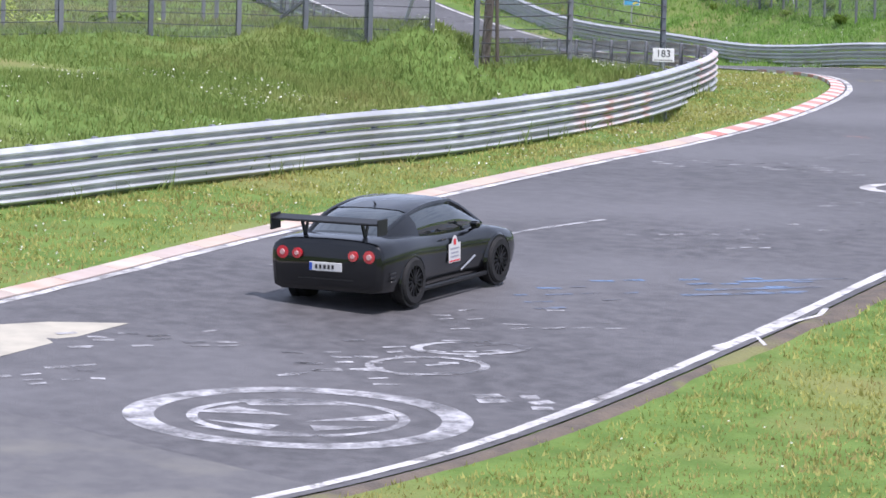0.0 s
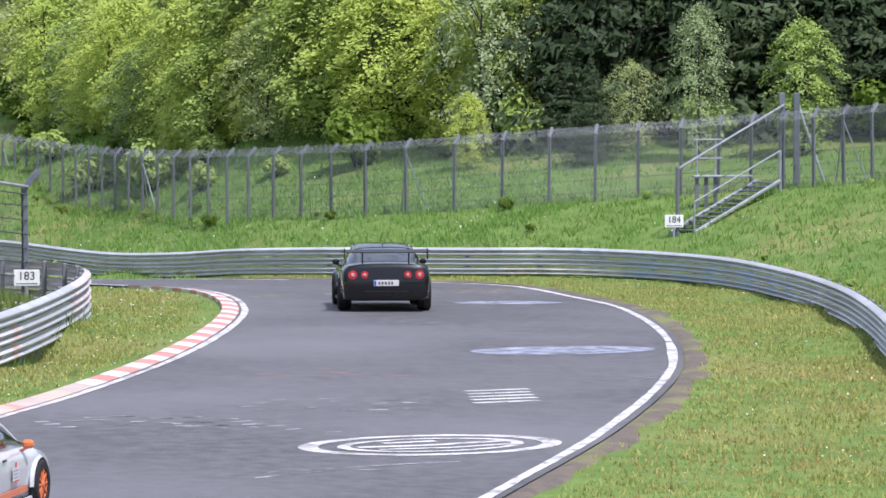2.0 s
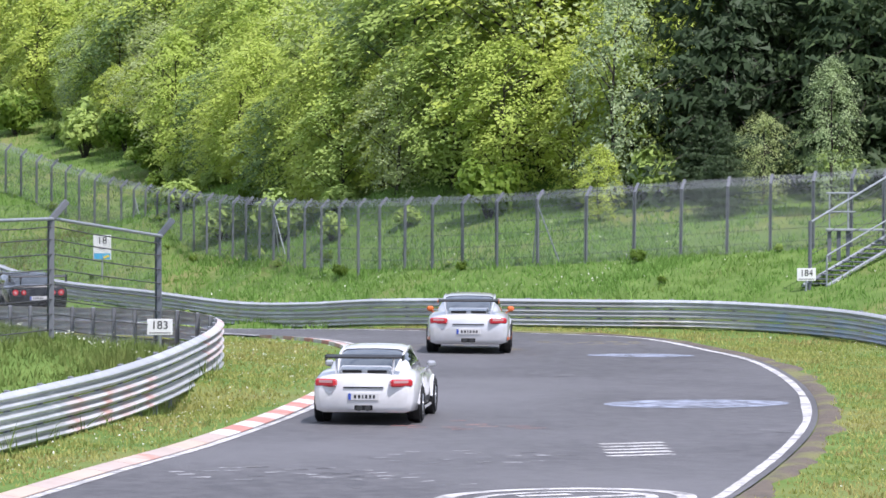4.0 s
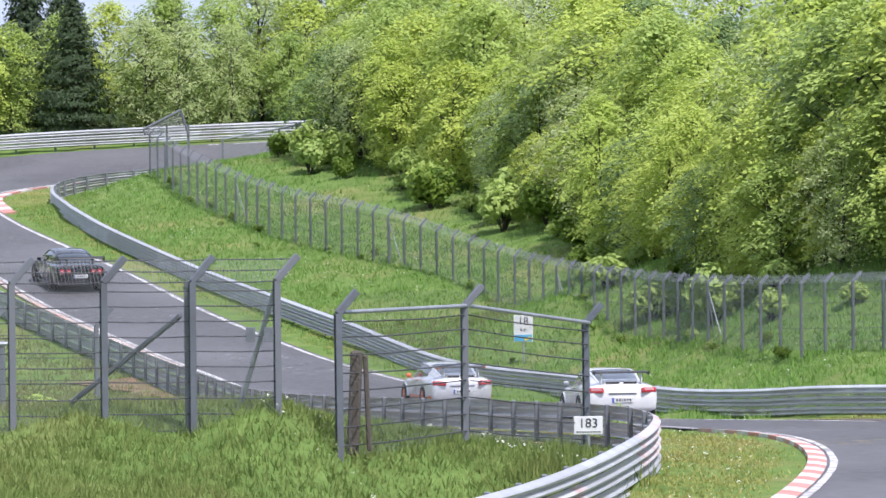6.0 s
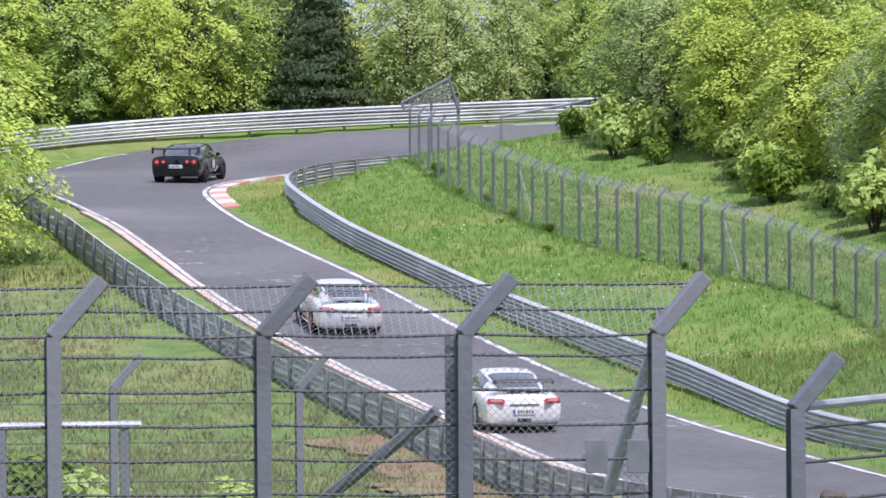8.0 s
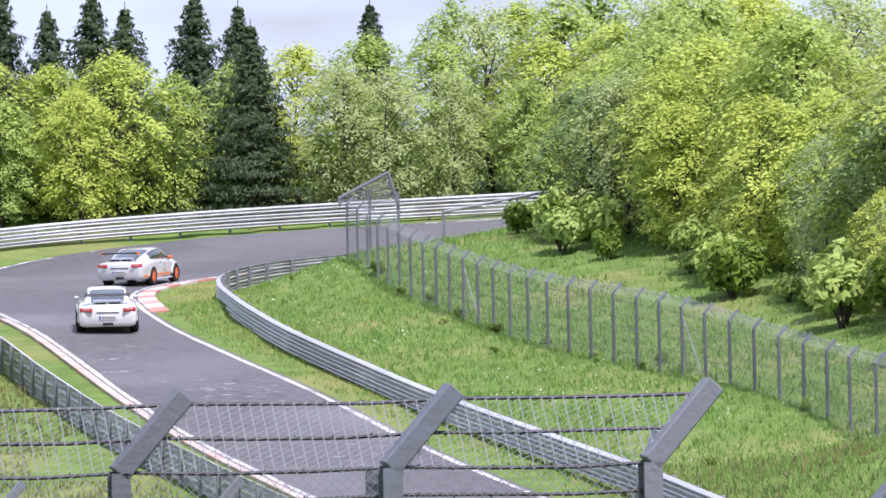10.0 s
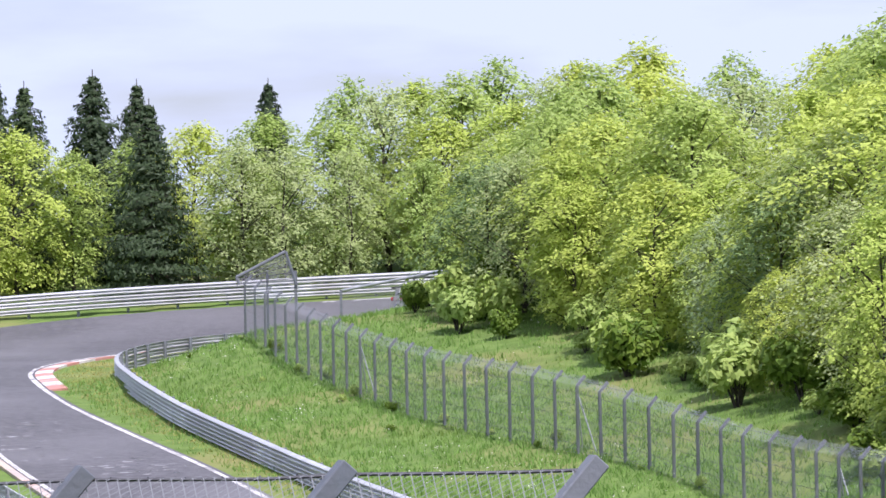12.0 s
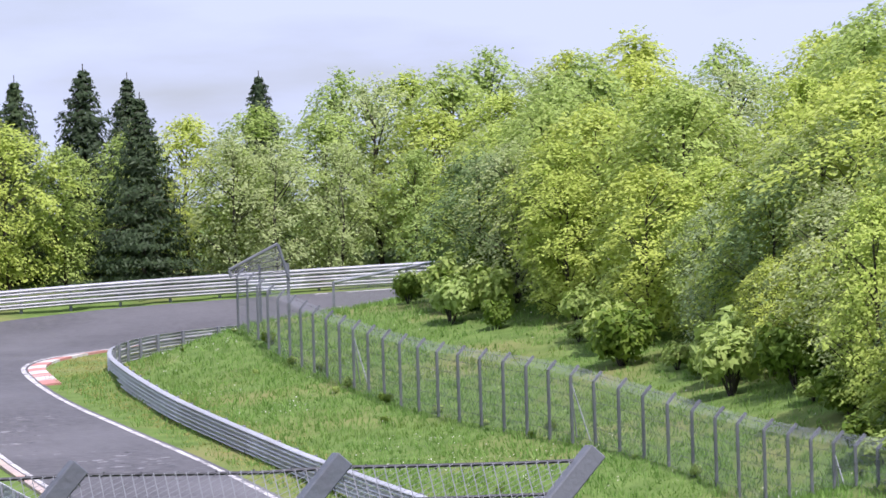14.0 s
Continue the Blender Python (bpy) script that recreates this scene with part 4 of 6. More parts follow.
    bm = bmesh.new()
    add_rod(bm, (0, -0.75, 1.36), (0, -0.82, 1.43), 0.018, 6, 0.008)
    part("aerial", bm, TRIM, root)
    plate(root, -2.315, 0.62, 0, (0.045, 0.045, 0.05, 0.045, 0.045))
    mirrors(root, 0.9, 0.62, 0.98, BLACK_PAINT)
    return root


def rear_engine_coupe(mat, rim, mirror_mat, accent, label, lamp_label):
    root = new("sports_car")
    tagged(root, label, "car")
    body(root, [(-2.2, 0.77, 0.28, 0.71, 0.78), (-2.13, 0.87, 0.22, 0.78, 0.87), (-1.75, 0.915, 0.2, 0.83, 0.93), (-1.18, 0.925, 0.18, 0.87, 0.96), (-0.5, 0.885, 0.17, 0.87, 0.93), (0.4, 0.865, 0.17, 0.84, 0.9),
                (0.9, 0.885, 0.17, 0.82, 0.86), (1.2, 0.9, 0.17, 0.8, 0.82), (1.8, 0.84, 0.2, 0.66, 0.7), (2.2, 0.66, 0.26, 0.5, 0.55)], mat)
    greenhouse(root, [(-1.75, 0.56, 0.88, 0.5, 0.95), (-1.2, 0.71, 0.88, 0.54, 1.11), (-0.6, 0.75, 0.88, 0.56, 1.24), (0.0, 0.76, 0.87, 0.56, 1.285), (0.4, 0.755, 0.86, 0.55, 1.25), (1.15, 0.7, 0.84, 0.62, 0.88)],
               mat, (-0.62, 0.32), (-1.8, -0.95), 0.032)
    for s in (1, -1):
        for y in (-1.18, 1.18):
            arch(root, s * 0.915, y, 0.325, mat)
            wheel(root, s * 0.82, y, 0.325, 0.27, rim, 10, "black tyre on a spoked rim")
        bm = bmesh.new()
        add_box(bm, (0.4, 0.12, 0.135), (s * 0.66, -2.175, 0.74), Matrix.Rotation(radians(20 * s), 4, "Z"), bevel=0.03)
        lamp = part("tail_lamp", bm, LAMP_RED, root, lamp_label)
        bm = bmesh.new()
        add_box(bm, (0.26, 0.02, 0.05), (s * 0.66, -2.232, 0.765), Matrix.Rotation(radians(20 * s), 4, "Z"))
        part("lens", bm, LAMP_CLEAR, lamp)
        bm = bmesh.new()
        add_box(bm, (0.05, 0.03, 0.16), (s * 0.75, -2.165, 0.47), Matrix.Rotation(radians(14 * s), 4, "Y"), bevel=0.01)
        part("bumper_vent", bm, TRIM, root)
        bm = bmesh.new()
        add_rod(bm, (s * 0.075, -2.24, 0.3), (s * 0.075, -2.0, 0.3), 0.05, 14)
        part("exhaust", bm, METAL, root)
        bm = bmesh.new()
        add_box(bm, (0.02, 0.2, 0.34), (s * 0.5, -1.98, 1.02), Matrix.Rotation(radians(-10), 4, "X"), bevel=0.006)
        part("wing_strut", bm, mat, root)
        bm = bmesh.new()
        add_box(bm, (0.018, 0.3, 0.1), (s * 0.68, -2.02, 1.17), bevel=0.006)
        part("wing_end", bm, accent, root)
        bm = bmesh.new()
        add_box(bm, (0.012, 1.3, 0.09), (s * 0.888, 0.0, 0.34), bevel=0.004)
        part("side_stripe", bm, accent, root)
        bm = bmesh.new()
        add_box(bm, (0.02, 0.15, 0.03), (s * 0.888, -0.3, 0.8), bevel=0.006)
        part("door_handle", bm, METAL, root)
        bm = bmesh.new()
        add_box(bm, (0.05, 1.7, 0.06), (s * 0.88, 0.0, 0.19), bevel=0.02)
        part("side_skirt", bm, mat, root)
        if accent is ORANGE_PAINT:
            bm = bmesh.new()
            add_box(bm, (0.02, 0.34, 0.07), (s * 0.9, -1.86, 0.34), Matrix.Rotation(radians(-9 * s), 4, "Z"), bevel=0.005)
            part("bumper_stripe", bm, accent, root, "orange stripe on the bumper corner")
    bm = bmesh.new()
    add_box(bm, (1.36, 0.27, 0.035), (0, -2.02, 1.19), Matrix.Rotation(radians(6), 4, "X"), bevel=0.012)
    part("rear_wing", bm, TRIM, root, "black wing blade")
    bm = bmesh.new()
    add_box(bm, (0.9, 0.32, 0.12), (0, -1.86, 0.93), Matrix.Rotation(radians(12), 4, "X"), bevel=0.03)
    part("engine_lid", bm, mat, root)
    bm = bmesh.new()
    for x in (-0.22, 0.22):
        add_box(bm, (0.34, 0.02, 0.05), (x, -2.035, 0.93), Matrix.Rotation(radians(12), 4, "X"), bevel=0.008)
    add_box(bm, (0.7, 0.02, 0.022), (0, -2.21, 0.66))
    part("air_slot", bm, TRIM, root)
    bm = bmesh.new()
    add_box(bm, (0.34, 0.1, 0.1), (0, -2.16, 0.31), bevel=0.02)
    part("exhaust_surround", bm, TRIM, root)
    bm = bmesh.new()
    add_box(bm, (1.5, 0.14, 0.05), (0, -2.06, 0.25), bevel=0.015)
    part("bumper_lip", bm, mat, root)
    plate(root, -2.215, 0.5, 0, (0.05, 0.05, 0.03, 0.05, 0.045, 0.045))
    mirrors(root, 0.86, 0.62, 0.92, mirror_mat)
    return root


BLACK_CAR = black_coupe()
SILVER_CAR = rear_engine_coupe(SILVER_PAINT, ORANGE_PAINT, ORANGE_PAINT, ORANGE_PAINT, "silver rear-engined sports coupe with orange wheels and mirrors", "dark red tail lamp")
WHITE_CAR = rear_engine_coupe(WHITE_PAINT, RIM_SILVER, RIM_SILVER, TRIM, "white rear-engined sports coupe with a black rear wing", "bright red tail lamp")
door_sticker(SILVER_CAR, 0.895, 0.15, 0.62, 0.3)
door_sticker(SILVER_CAR, -0.895, 0.15, 0.62, 0.3)


# ---- paint on the road ----
def road_marking(label, mat, shapes, name="road_marking"):
    """One painted figure: polygons in plan, laid on the asphalt."""
    verts, faces = [], []
    for poly in shapes:
        b = len(verts)
        verts += [(x, y, 0) for x, y in poly]
        faces.append(list(range(b, b + len(poly))))
    v = np.array(verts, float)
    v[:, 2] = road_place(v[:, 0], v[:, 1])[1] + 0.037
    ob = put(name, mesh_of(name, v, faces, mat))
    return tagged(ob, label, "road marking", kind="structure")


def stroke(a, b, w):
    a, b = np.array(a, float), np.array(b, float)
    d = (b - a) / (np.linalg.norm(b - a) + 1e-9)
    n = np.array([-d[1], d[0]]) * w / 2
    k = max(1, int(np.linalg.norm(b - a) / 0.8))
    out = []
    for i in range(k):
        p, q = a + (b - a) * i / k, a + (b - a) * (i + 1) / k
        out.append([tuple(p - n), tuple(q - n), tuple(q + n), tuple(p + n)])
    return out


def path(points, w):
    out = []
    for a, b in zip(points, points[1:]):
        out += stroke(a, b, w)
    return out


def ring_shape(cx, cy, rx, ry, inner, turn=0.0, n=40):
    out = []
    ct, st = math.cos(turn), math.sin(turn)
    spot = lambda a, k: (cx + rx * k * math.cos(a) * ct - ry * k * math.sin(a) * st, cy + rx * k * math.cos(a) * st + ry * k * math.sin(a) * ct)
    for i in range(n):
        a, b = math.tau * i / n, math.tau * (i + 1) / n
        out.append([spot(a, inner), spot(b, inner), spot(b, 1), spot(a, 1)])
    return out


def disc_shape(cx, cy, rx, ry, turn=0.0, n=40):
    return ring_shape(cx, cy, rx, ry, 0.02, turn, n)


def scrawl(rng, x, y, wide, deep, letters, w, turn=0.2):
    """Painted letters that cannot be read: stacked bars across the road, in a row."""
    out = []
    ct, st = math.cos(turn), math.sin(turn)
    step = wide / letters

    def lay(points, thick):
        return path([(x + p[0] * ct - p[1] * st, y + p[0] * st + p[1] * ct) for p in points], thick)

    for i in range(letters):
        x0 = -wide / 2 + step * (i + 0.06)
        for j in range(rng.randint(2, 5)):
            v = deep * (rng.randint(0, 5) / 4 - 0.5) + rng.uniform(-0.05, 0.05)
            a, b = x0 + step * rng.uniform(0, 0.3), x0 + step * rng.uniform(0.6, 0.92)
            out += lay([(a, v), (b, v + rng.uniform(-0.06, 0.1))], w * rng.uniform(0.6, 1.3))
    return out


def build_markings():
    rng = np.random.RandomState(21)
    road_marking("large faded white painted ring with a star inside", RING_PAINT, ring_shape(-4.3, 22.1, 2.35, 1.75, 0.82, 0.3) + ring_shape(-4.3, 22.1, 1.5, 1.05, 0.9, 0.3)
                 + [[(-5.7, 22.0), (-4.4, 22.2), (-5.2, 22.5)], [(-4.2, 21.9), (-3.0, 22.3), (-3.1, 22.7)], [(-5.5, 21.6), (-4.6, 21.3), (-4.5, 21.6)], [(-4.0, 21.4), (-3.2, 21.9), (-4.1, 21.7)], [(-5.0, 22.6), (-3.7, 23.0), (-4.4, 23.2), (-5.2, 22.9)], [(-5.6, 21.2), (-4.6, 20.9), (-3.6, 21.2), (-4.4, 21.25)]])
    road_marking("white painted ring emblem with curved bars", PAINT, ring_shape(5.1, 49.7, 2.1, 1.45, 0.85, 0.45) + ring_shape(5.1, 49.7, 1.5, 0.95, 0.86, 0.45)
                 + path([(4.0, 49.3), (5.0, 49.6), (6.2, 50.3)], 0.22) + path([(4.3, 49.0), (5.4, 49.3), (6.3, 49.9)], 0.16) + path([(4.4, 49.9), (5.2, 50.3)], 0.18))
    road_marking("pale blue-white painted oval", PALE_DISC, disc_shape(8.7, 69.9, 1.95, 1.15, 0.5))
    road_marking("pale blue painted oval", PALE_DISC, disc_shape(8.9, 88.0, 1.25, 0.95, 0.3))
    road_marking("long faded sprayed word in white", CHALK, scrawl(rng, -6.9, 26.2, 2.6, 0.9, 6, 0.09, 0.4))
    road_marking("faded sprayed lines in white", CHALK, scrawl(rng, -8.1, 23.4, 2.2, 1.0, 5, 0.09, 0.4))
    road_marking("faded sprayed loops in white", CHALK, scrawl(rng, -3.4, 26.6, 3.4, 1.4, 7, 0.1, 0.35) + ring_shape(-2.4, 27.2, 0.9, 0.45, 0.8, 0.4))
    road_marking("white sprayed letters beside the edge line", CHALK, scrawl(rng, -1.5, 23.8, 1.1, 0.9, 2, 0.2, 0.4))
    road_marking("faint white sprayed letters", CHALK, scrawl(rng, -1.8, 29.6, 2.8, 1.4, 6, 0.07, 0.35))
    road_marking("white zigzag line", CHALK, path([(-5.9, 33.0), (-4.2, 36.7), (-3.3, 36.9), (-2.2, 39.4), (-1.2, 41.2)], 0.12) + path([(-5.0, 32.0), (-3.8, 34.6)], 0.08))
    road_marking("blue sprayed letters", BLUE_CHALK, scrawl(rng, -0.9, 32.2, 3.0, 2.4, 5, 0.1, 0.45))
    road_marking("blue sprayed letters with long bars", BLUE_CHALK, path([(0.4, 32.6), (2.2, 33.6)], 0.16) + path([(0.6, 33.2), (2.5, 34.3)], 0.16) + path([(1.2, 34.3), (2.9, 35.4)], 0.16) + scrawl(rng, 1.6, 33.9, 2.4, 1.7, 4, 0.12, 0.5))
    road_marking("white crack sealing line", PAINT, path([(2.6, 32.2), (2.5, 31.5), (2.1, 30.7), (1.6, 29.4), (1.0, 28.4)], 0.09) + path([(1.6, 29.4), (1.75, 28.6)], 0.06))
    road_marking("white sprayed curls", CHALK, scrawl(rng, -3.6, 25.0, 2.8, 1.2, 5, 0.1, 0.35) + ring_shape(-2.9, 25.8, 0.9, 0.6, 0.85, 0.4))
    road_marking("yellowish painted word across the track", YELLOW_CHALK, scrawl(rng, 4.2, 91.4, 4.2, 2.2, 9, 0.16, 0.1) + scrawl(rng, 8.2, 94.4, 2.6, 1.6, 6, 0.16, 0.1))
    road_marking("white painted stripes", PAINT, [q for i in range(5) for q in stroke((6.2, 56.9 + i * 0.6), (7.3, 57.4 + i * 0.6), 0.22)])
    road_marking("row of faded white painted letters", CHALK, scrawl(rng, 4.0, 56.6, 3.6, 2.2, 8, 0.13, 0.3))
    road_marking("faded white painted letters", CHALK, scrawl(rng, 0.8, 53.4, 3.4, 2.0, 7, 0.12, 0.35))
    road_marking("faint reddish painted letters", KERB_RED, scrawl(rng, 4.0, 63.4, 2.6, 1.8, 4, 0.05, 0.3))
    road_marking("thin pale chalk lines", CHALK, scrawl(rng, 9.1, 62.2, 1.4, 1.2, 3, 0.06, 0.3))
    road_marking("dense white scribbles", CHALK, scrawl(rng, 0.6, 39.2, 2.6, 2.2, 9, 0.07, 0.4))
    road_marking("dense white scribbles on the asphalt", CHALK, scrawl(rng, 3.4, 41.6, 2.8, 3.0, 9, 0.07, 0.4))
    road_marking("white outlined arrow", CHALK, path([(2.6, 45.8), (4.6, 47.0), (5.4, 47.3)], 0.07) + path([(2.4, 45.1), (3.5, 46.1), (4.2, 46.2)], 0.07))
    for i in range(9):
        s = rng.randint(150, len(ROAD_MID) - 180)
        p = ROAD_MID[s] + (ROAD_OUT - ROAD_IN)[s] * rng.uniform(-0.35, 0.35)
        road_marking("faint worn white scribbles", CHALK, scrawl(rng, p[0], p[1], 2.2, 2.4, 5, 0.07, 0.4))
    for i in range(14):
        s = rng.randint(390, 560)
        p = ROAD_MID[s] + (ROAD_OUT - ROAD_IN)[s] * rng.uniform(-0.38, 0.38)
        road_marking("faint worn white scribbles", CHALK, scrawl(rng, p[0], p[1], 2.4, 2.6, 5, 0.11, 0.5))
    road_marking("cream-coloured repaired asphalt patch", CREAM, [[(-9.6, 24.2), (-8.7, 24.4), (-7.3, 27.2), (-8.4, 26.9), (-9.4, 26.2)]], "asphalt_patch")
    # the pale older asphalt at the start
    k = 160
    lo, hi = ROAD_OUT[100:k], ROAD_IN[100:k]
    cut = [i for i in range(len(lo)) if lo[i, 1] < 18.6]
    v, f = ribbon(lo[cut], hi[cut], 6)
    v[:, 2] += 0.036
    tagged(put("asphalt_patch", mesh_of("asphalt_patch", v, f, PATCH)), "paler older asphalt surface with a straight joint", "asphalt", kind="structure")


build_markings()


# ---- signs ----
def text_part(text, size, mat, parent, m):
    cu = bpy.data.curves.new("lettering", "FONT")
    cu.body, cu.size, cu.extrude, cu.align_x, cu.align_y = text, size, 0.003, "CENTER", "CENTER"
    ob = bpy.data.objects.new("lettering", cu)
    me = bpy.data.meshes.new_from_object(ob)
    bpy.data.objects.remove(ob)
    me.materials.append(mat)
    return put("lettering", me, parent, m=m)


def plate_sign(x, y, z, w, h, text, label, yaw, post_to=None):
    root = new("distance_sign")
    tagged(root, label, "sign")
    root.matrix_basis = pose(x, y, z, 0, 0, yaw)
    bm = bmesh.new()
    add_box(bm, (w, 0.02, h), (0, 0, 0), bevel=0.006)
    part("panel", bm, SIGN_WHITE, root)
    text_part(text, h * 0.72, SIGN_BLACK, root, pose(0, -0.014, h * 0.1, 90))
    bm = bmesh.new()
    for i in range(9):
        add_box(bm, (w * 0.07, 0.004, h * 0.06), (-w * 0.38 + i * w * 0.095, -0.013, -h * 0.36))
    part("bars", bm, SIGN_BLACK, root)
    bm = bmesh.new()
    add_rod(bm, (0, 0.03, -(z - post_to) - 0.3), (0, 0.03, h * 0.4), 0.028, 8)
    part("post", bm, PIPE, root)
    return root


def build_signs():
    plate_sign(-1.7, 81.8, 1.72, 0.54, 0.34, "183", "small white distance sign with black number beside the rail", 2, 1.1)
    plate_sign(14.5, 106.2, 1.95, 0.5, 0.33, "184", "white distance sign with black number on the bank", 8, 1.2)
    root = new("kilometre_sign")
    tagged(root, "white kilometre board with a blue base on a thin post", "sign")
    gx, gy = -5.3, 149.0
    gz = float(terrain(gx, gy)[0][0])
    root.matrix_basis = pose(gx, gy, gz, 0, 0, -3)
    bm = bmesh.new()
    add_box(bm, (0.62, 0.03, 0.85), (0, 0, 1.1), bevel=0.01)
    part("panel", bm, SIGN_WHITE, root)
    bm = bmesh.new()
    add_box(bm, (0.56, 0.01, 0.2), (0, -0.018, 0.8))
    part("blue_field", bm, SIGN_BLUE, root, "bright blue field")
    bm = bmesh.new()
    add_box(bm, (0.22, 0.008, 0.08), (0.14, -0.026, 0.78), Matrix.Rotation(radians(-20), 4, "Y"))
    part("yellow_mark", bm, SIGN_YELLOW, root)
    text_part("18", 0.34, SIGN_BLACK, root, pose(0, -0.02, 1.33, 90))
    text_part("km", 0.17, SIGN_BLACK, root, pose(0, -0.02, 1.07, 90))
    bm = bmesh.new()
    add_rod(bm, (0, 0.03, -0.3), (0, 0.03, 1.45), 0.03, 8)
    part("post", bm, PIPE, root)


build_signs()


# ---- small steelwork round the fences ----
def loose(name, label, category, bm, mat):
    me = bpy.data.meshes.new(name)
    bm.to_mesh(me)
    bm.free()
    me.materials.append(mat)
    return tagged(put(name, me), label, category)


def gz(x, y):
    return float(terrain(x, y)[0][0])


def build_steelwork():
    # brace and timber by the near fence
    bm = bmesh.new()
    z = gz(-8.0, 70.3)
    add_rod(bm, (-10.1, 71.2, gz(-10.1, 71.2) + 0.1), (-8.15, 70.2, z + 1.9), 0.05, 6)
    loose("fence_brace", "slanting grey steel brace behind the fence", "brace", bm, POST)
    bm = bmesh.new()
    add_box(bm, (0.1, 0.1, 2.9), (-8.05, 70.35, z + 1.0), bevel=0.01)
    add_box(bm, (0.05, 0.1, 2.9), (-7.93, 70.35, z + 1.0), bevel=0.01)
    loose("double_post", "thick double steel post of the fence", "post", bm, POST)
    bm = bmesh.new()
    z = gz(-5.5, 71.2)
    add_box(bm, (0.2, 0.2, 1.75), (-5.35, 71.2, z + 0.8), Matrix.Rotation(radians(3), 4, "Y"), bevel=0.03)
    add_box(bm, (0.08, 0.14, 1.6), (-5.14, 71.25, z + 0.8), Matrix.Rotation(radians(-2), 4, "Y"), bevel=0.02)
    loose("timber_post", "weathered dark timber post wrapped in wire", "post", bm, WOOD)
    root = new("fence_strut")
    tagged(root, "pale leaning steel strut with two small plates", "strut")
    z = gz(-7.0, 70.8)
    bm = bmesh.new()
    add_rod(bm, (-7.25, 70.9, z - 0.1), (-6.5, 70.35, z + 2.2), 0.045, 8)
    part("rod", bm, PIPE, root)
    for x in (-6.98, -6.68):
        bm = bmesh.new()
        add_box(bm, (0.16, 0.015, 0.24), (x, 70.1, z + 1.15), bevel=0.004)
        part("small_plate", bm, RAIL_POST, root)
    # pipe railing on the low ground
    root = new("pipe_railing")
    tagged(root, "galvanised pipe railing on grey posts", "railing")
    xs = np.linspace(-24.0, -14.2, 8)
    ends = []
    for i, x in enumerate(xs):
        y = 90 + i * 0.35
        z = gz(x, y)
        bm = bmesh.new()
        add_box(bm, (0.11, 0.11, 2.4), (x, y, z + 1.0), bevel=0.015)
        part("post", bm, POST, root)
        ends.append((x, y, z + 2.2))
    zt = sum(e[2] for e in ends) / len(ends)
    bm = bmesh.new()
    add_rod(bm, (ends[0][0] - 0.3, ends[0][1], zt), (ends[-1][0] + 0.2, ends[-1][1], zt), 0.045, 8)
    part("top_pipe", bm, PIPE, root)
    # second, lower fence row behind
    c = np.array([(-17.5, 96, 0), (-15.2, 97.5, 0), (-13.0, 99, 0)])
    c[:, 2] = terrain(c[:, 0], c[:, 1])[0]
    fence_line("grey fence posts with wire behind the security fence", c, 3.1, 0.1, 0.4, 1, (0.5, 1.0, 1.5, 2.0, 2.5), 0.008, net=False, lean_to=(0.93, 0.36))
    # stair with rails by the gate in the bank fence
    root = new("bank_stair")
    tagged(root, "narrow galvanised steel stair up the grass bank with handrails", "stair")
    a, b = Vector((14.75, 106.5, gz(14.75, 106.5) + 0.05)), Vector((17.5, 110.6, gz(17.5, 110.6) + 0.35))
    d = b - a
    side = Vector((-d.y, d.x, 0)).normalized() * 0.35
    for s in (-1, 1):
        bm = bmesh.new()
        add_rod(bm, a + side * s, b + side * s, 0.05, 6)
        part("stringer", bm, PIPE, root)
    bm = bmesh.new()
    add_rod(bm, a - side + Vector((0, 0, 0.8)), b - side + Vector((0, 0, 0.8)), 0.024, 8)
    add_rod(bm, a - side, a - side + Vector((0, 0, 0.8)), 0.024, 8)
    add_rod(bm, b - side - Vector((0, 0, 0.3)), b - side + Vector((0, 0, 0.8)), 0.045, 8)
    part("handrail", bm, PIPE, root)
    for i in range(12):
        bm = bmesh.new()
        p = a + d * ((i + 0.5) / 12)
        add_box(bm, (0.7, 0.24, 0.035), p, Matrix.Rotation(math.atan2(d.y, d.x) - math.pi / 2, 4, "Z"), bevel=0.008)
        part("tread", bm, POST, root)
    # tall gate posts, slanting pipe and cabinet by the stair
    root = new("gate_frame")
    tagged(root, "grey steel gate posts with a slanting pipe above the stair", "gate")
    bm = bmesh.new()
    add_rod(bm, (14.6, 106.3, 1.0), (14.6, 106.3, 3.35), 0.05, 8)
    part("post", bm, POST, root)
    bm = bmesh.new()
    add_rod(bm, (14.6, 106.3, 3.3), (18.0, 111.2, 4.9), 0.03, 8)
    part("top_pipe", bm, PIPE, root)
    for k in range(6):
        bm = bmesh.new()
        add_rod(bm, (14.6, 106.3, 1.5 + k * 0.32), (18.0, 111.2, 2.6 + k * 0.42), 0.009, 4)
        part("strand", bm, WIRE, root)
    z = gz(18.1, 111.3)
    for k, x in enumerate((17.95, 18.35)):
        bm = bmesh.new()
        add_box(bm, (0.17, 0.14, 2.7), (x, 111.3, z + 1.2), bevel=0.015)
        part("gate_post", bm, POST, root)
    bm = bmesh.new()
    add_rod(bm, (19.1, 111.0, gz(19.1, 111.0) - 0.1), (18.4, 111.3, z + 2.2), 0.04, 8)
    part("strut", bm, PIPE, root)
    root = new("marshal_platform")
    tagged(root, "small open steel platform with posts on the bank", "platform")
    z = gz(15.8, 110.0)
    for x in (15.5, 15.75, 16.0):
        bm = bmesh.new()
        add_box(bm, (0.1, 0.1, 0.9), (x, 110.0, z + 0.35))
        part("post", bm, POST, root)
    bm = bmesh.new()
    add_box(bm, (1.6, 0.3, 0.06), (16.2, 110.0, z + 0.82), bevel=0.01)
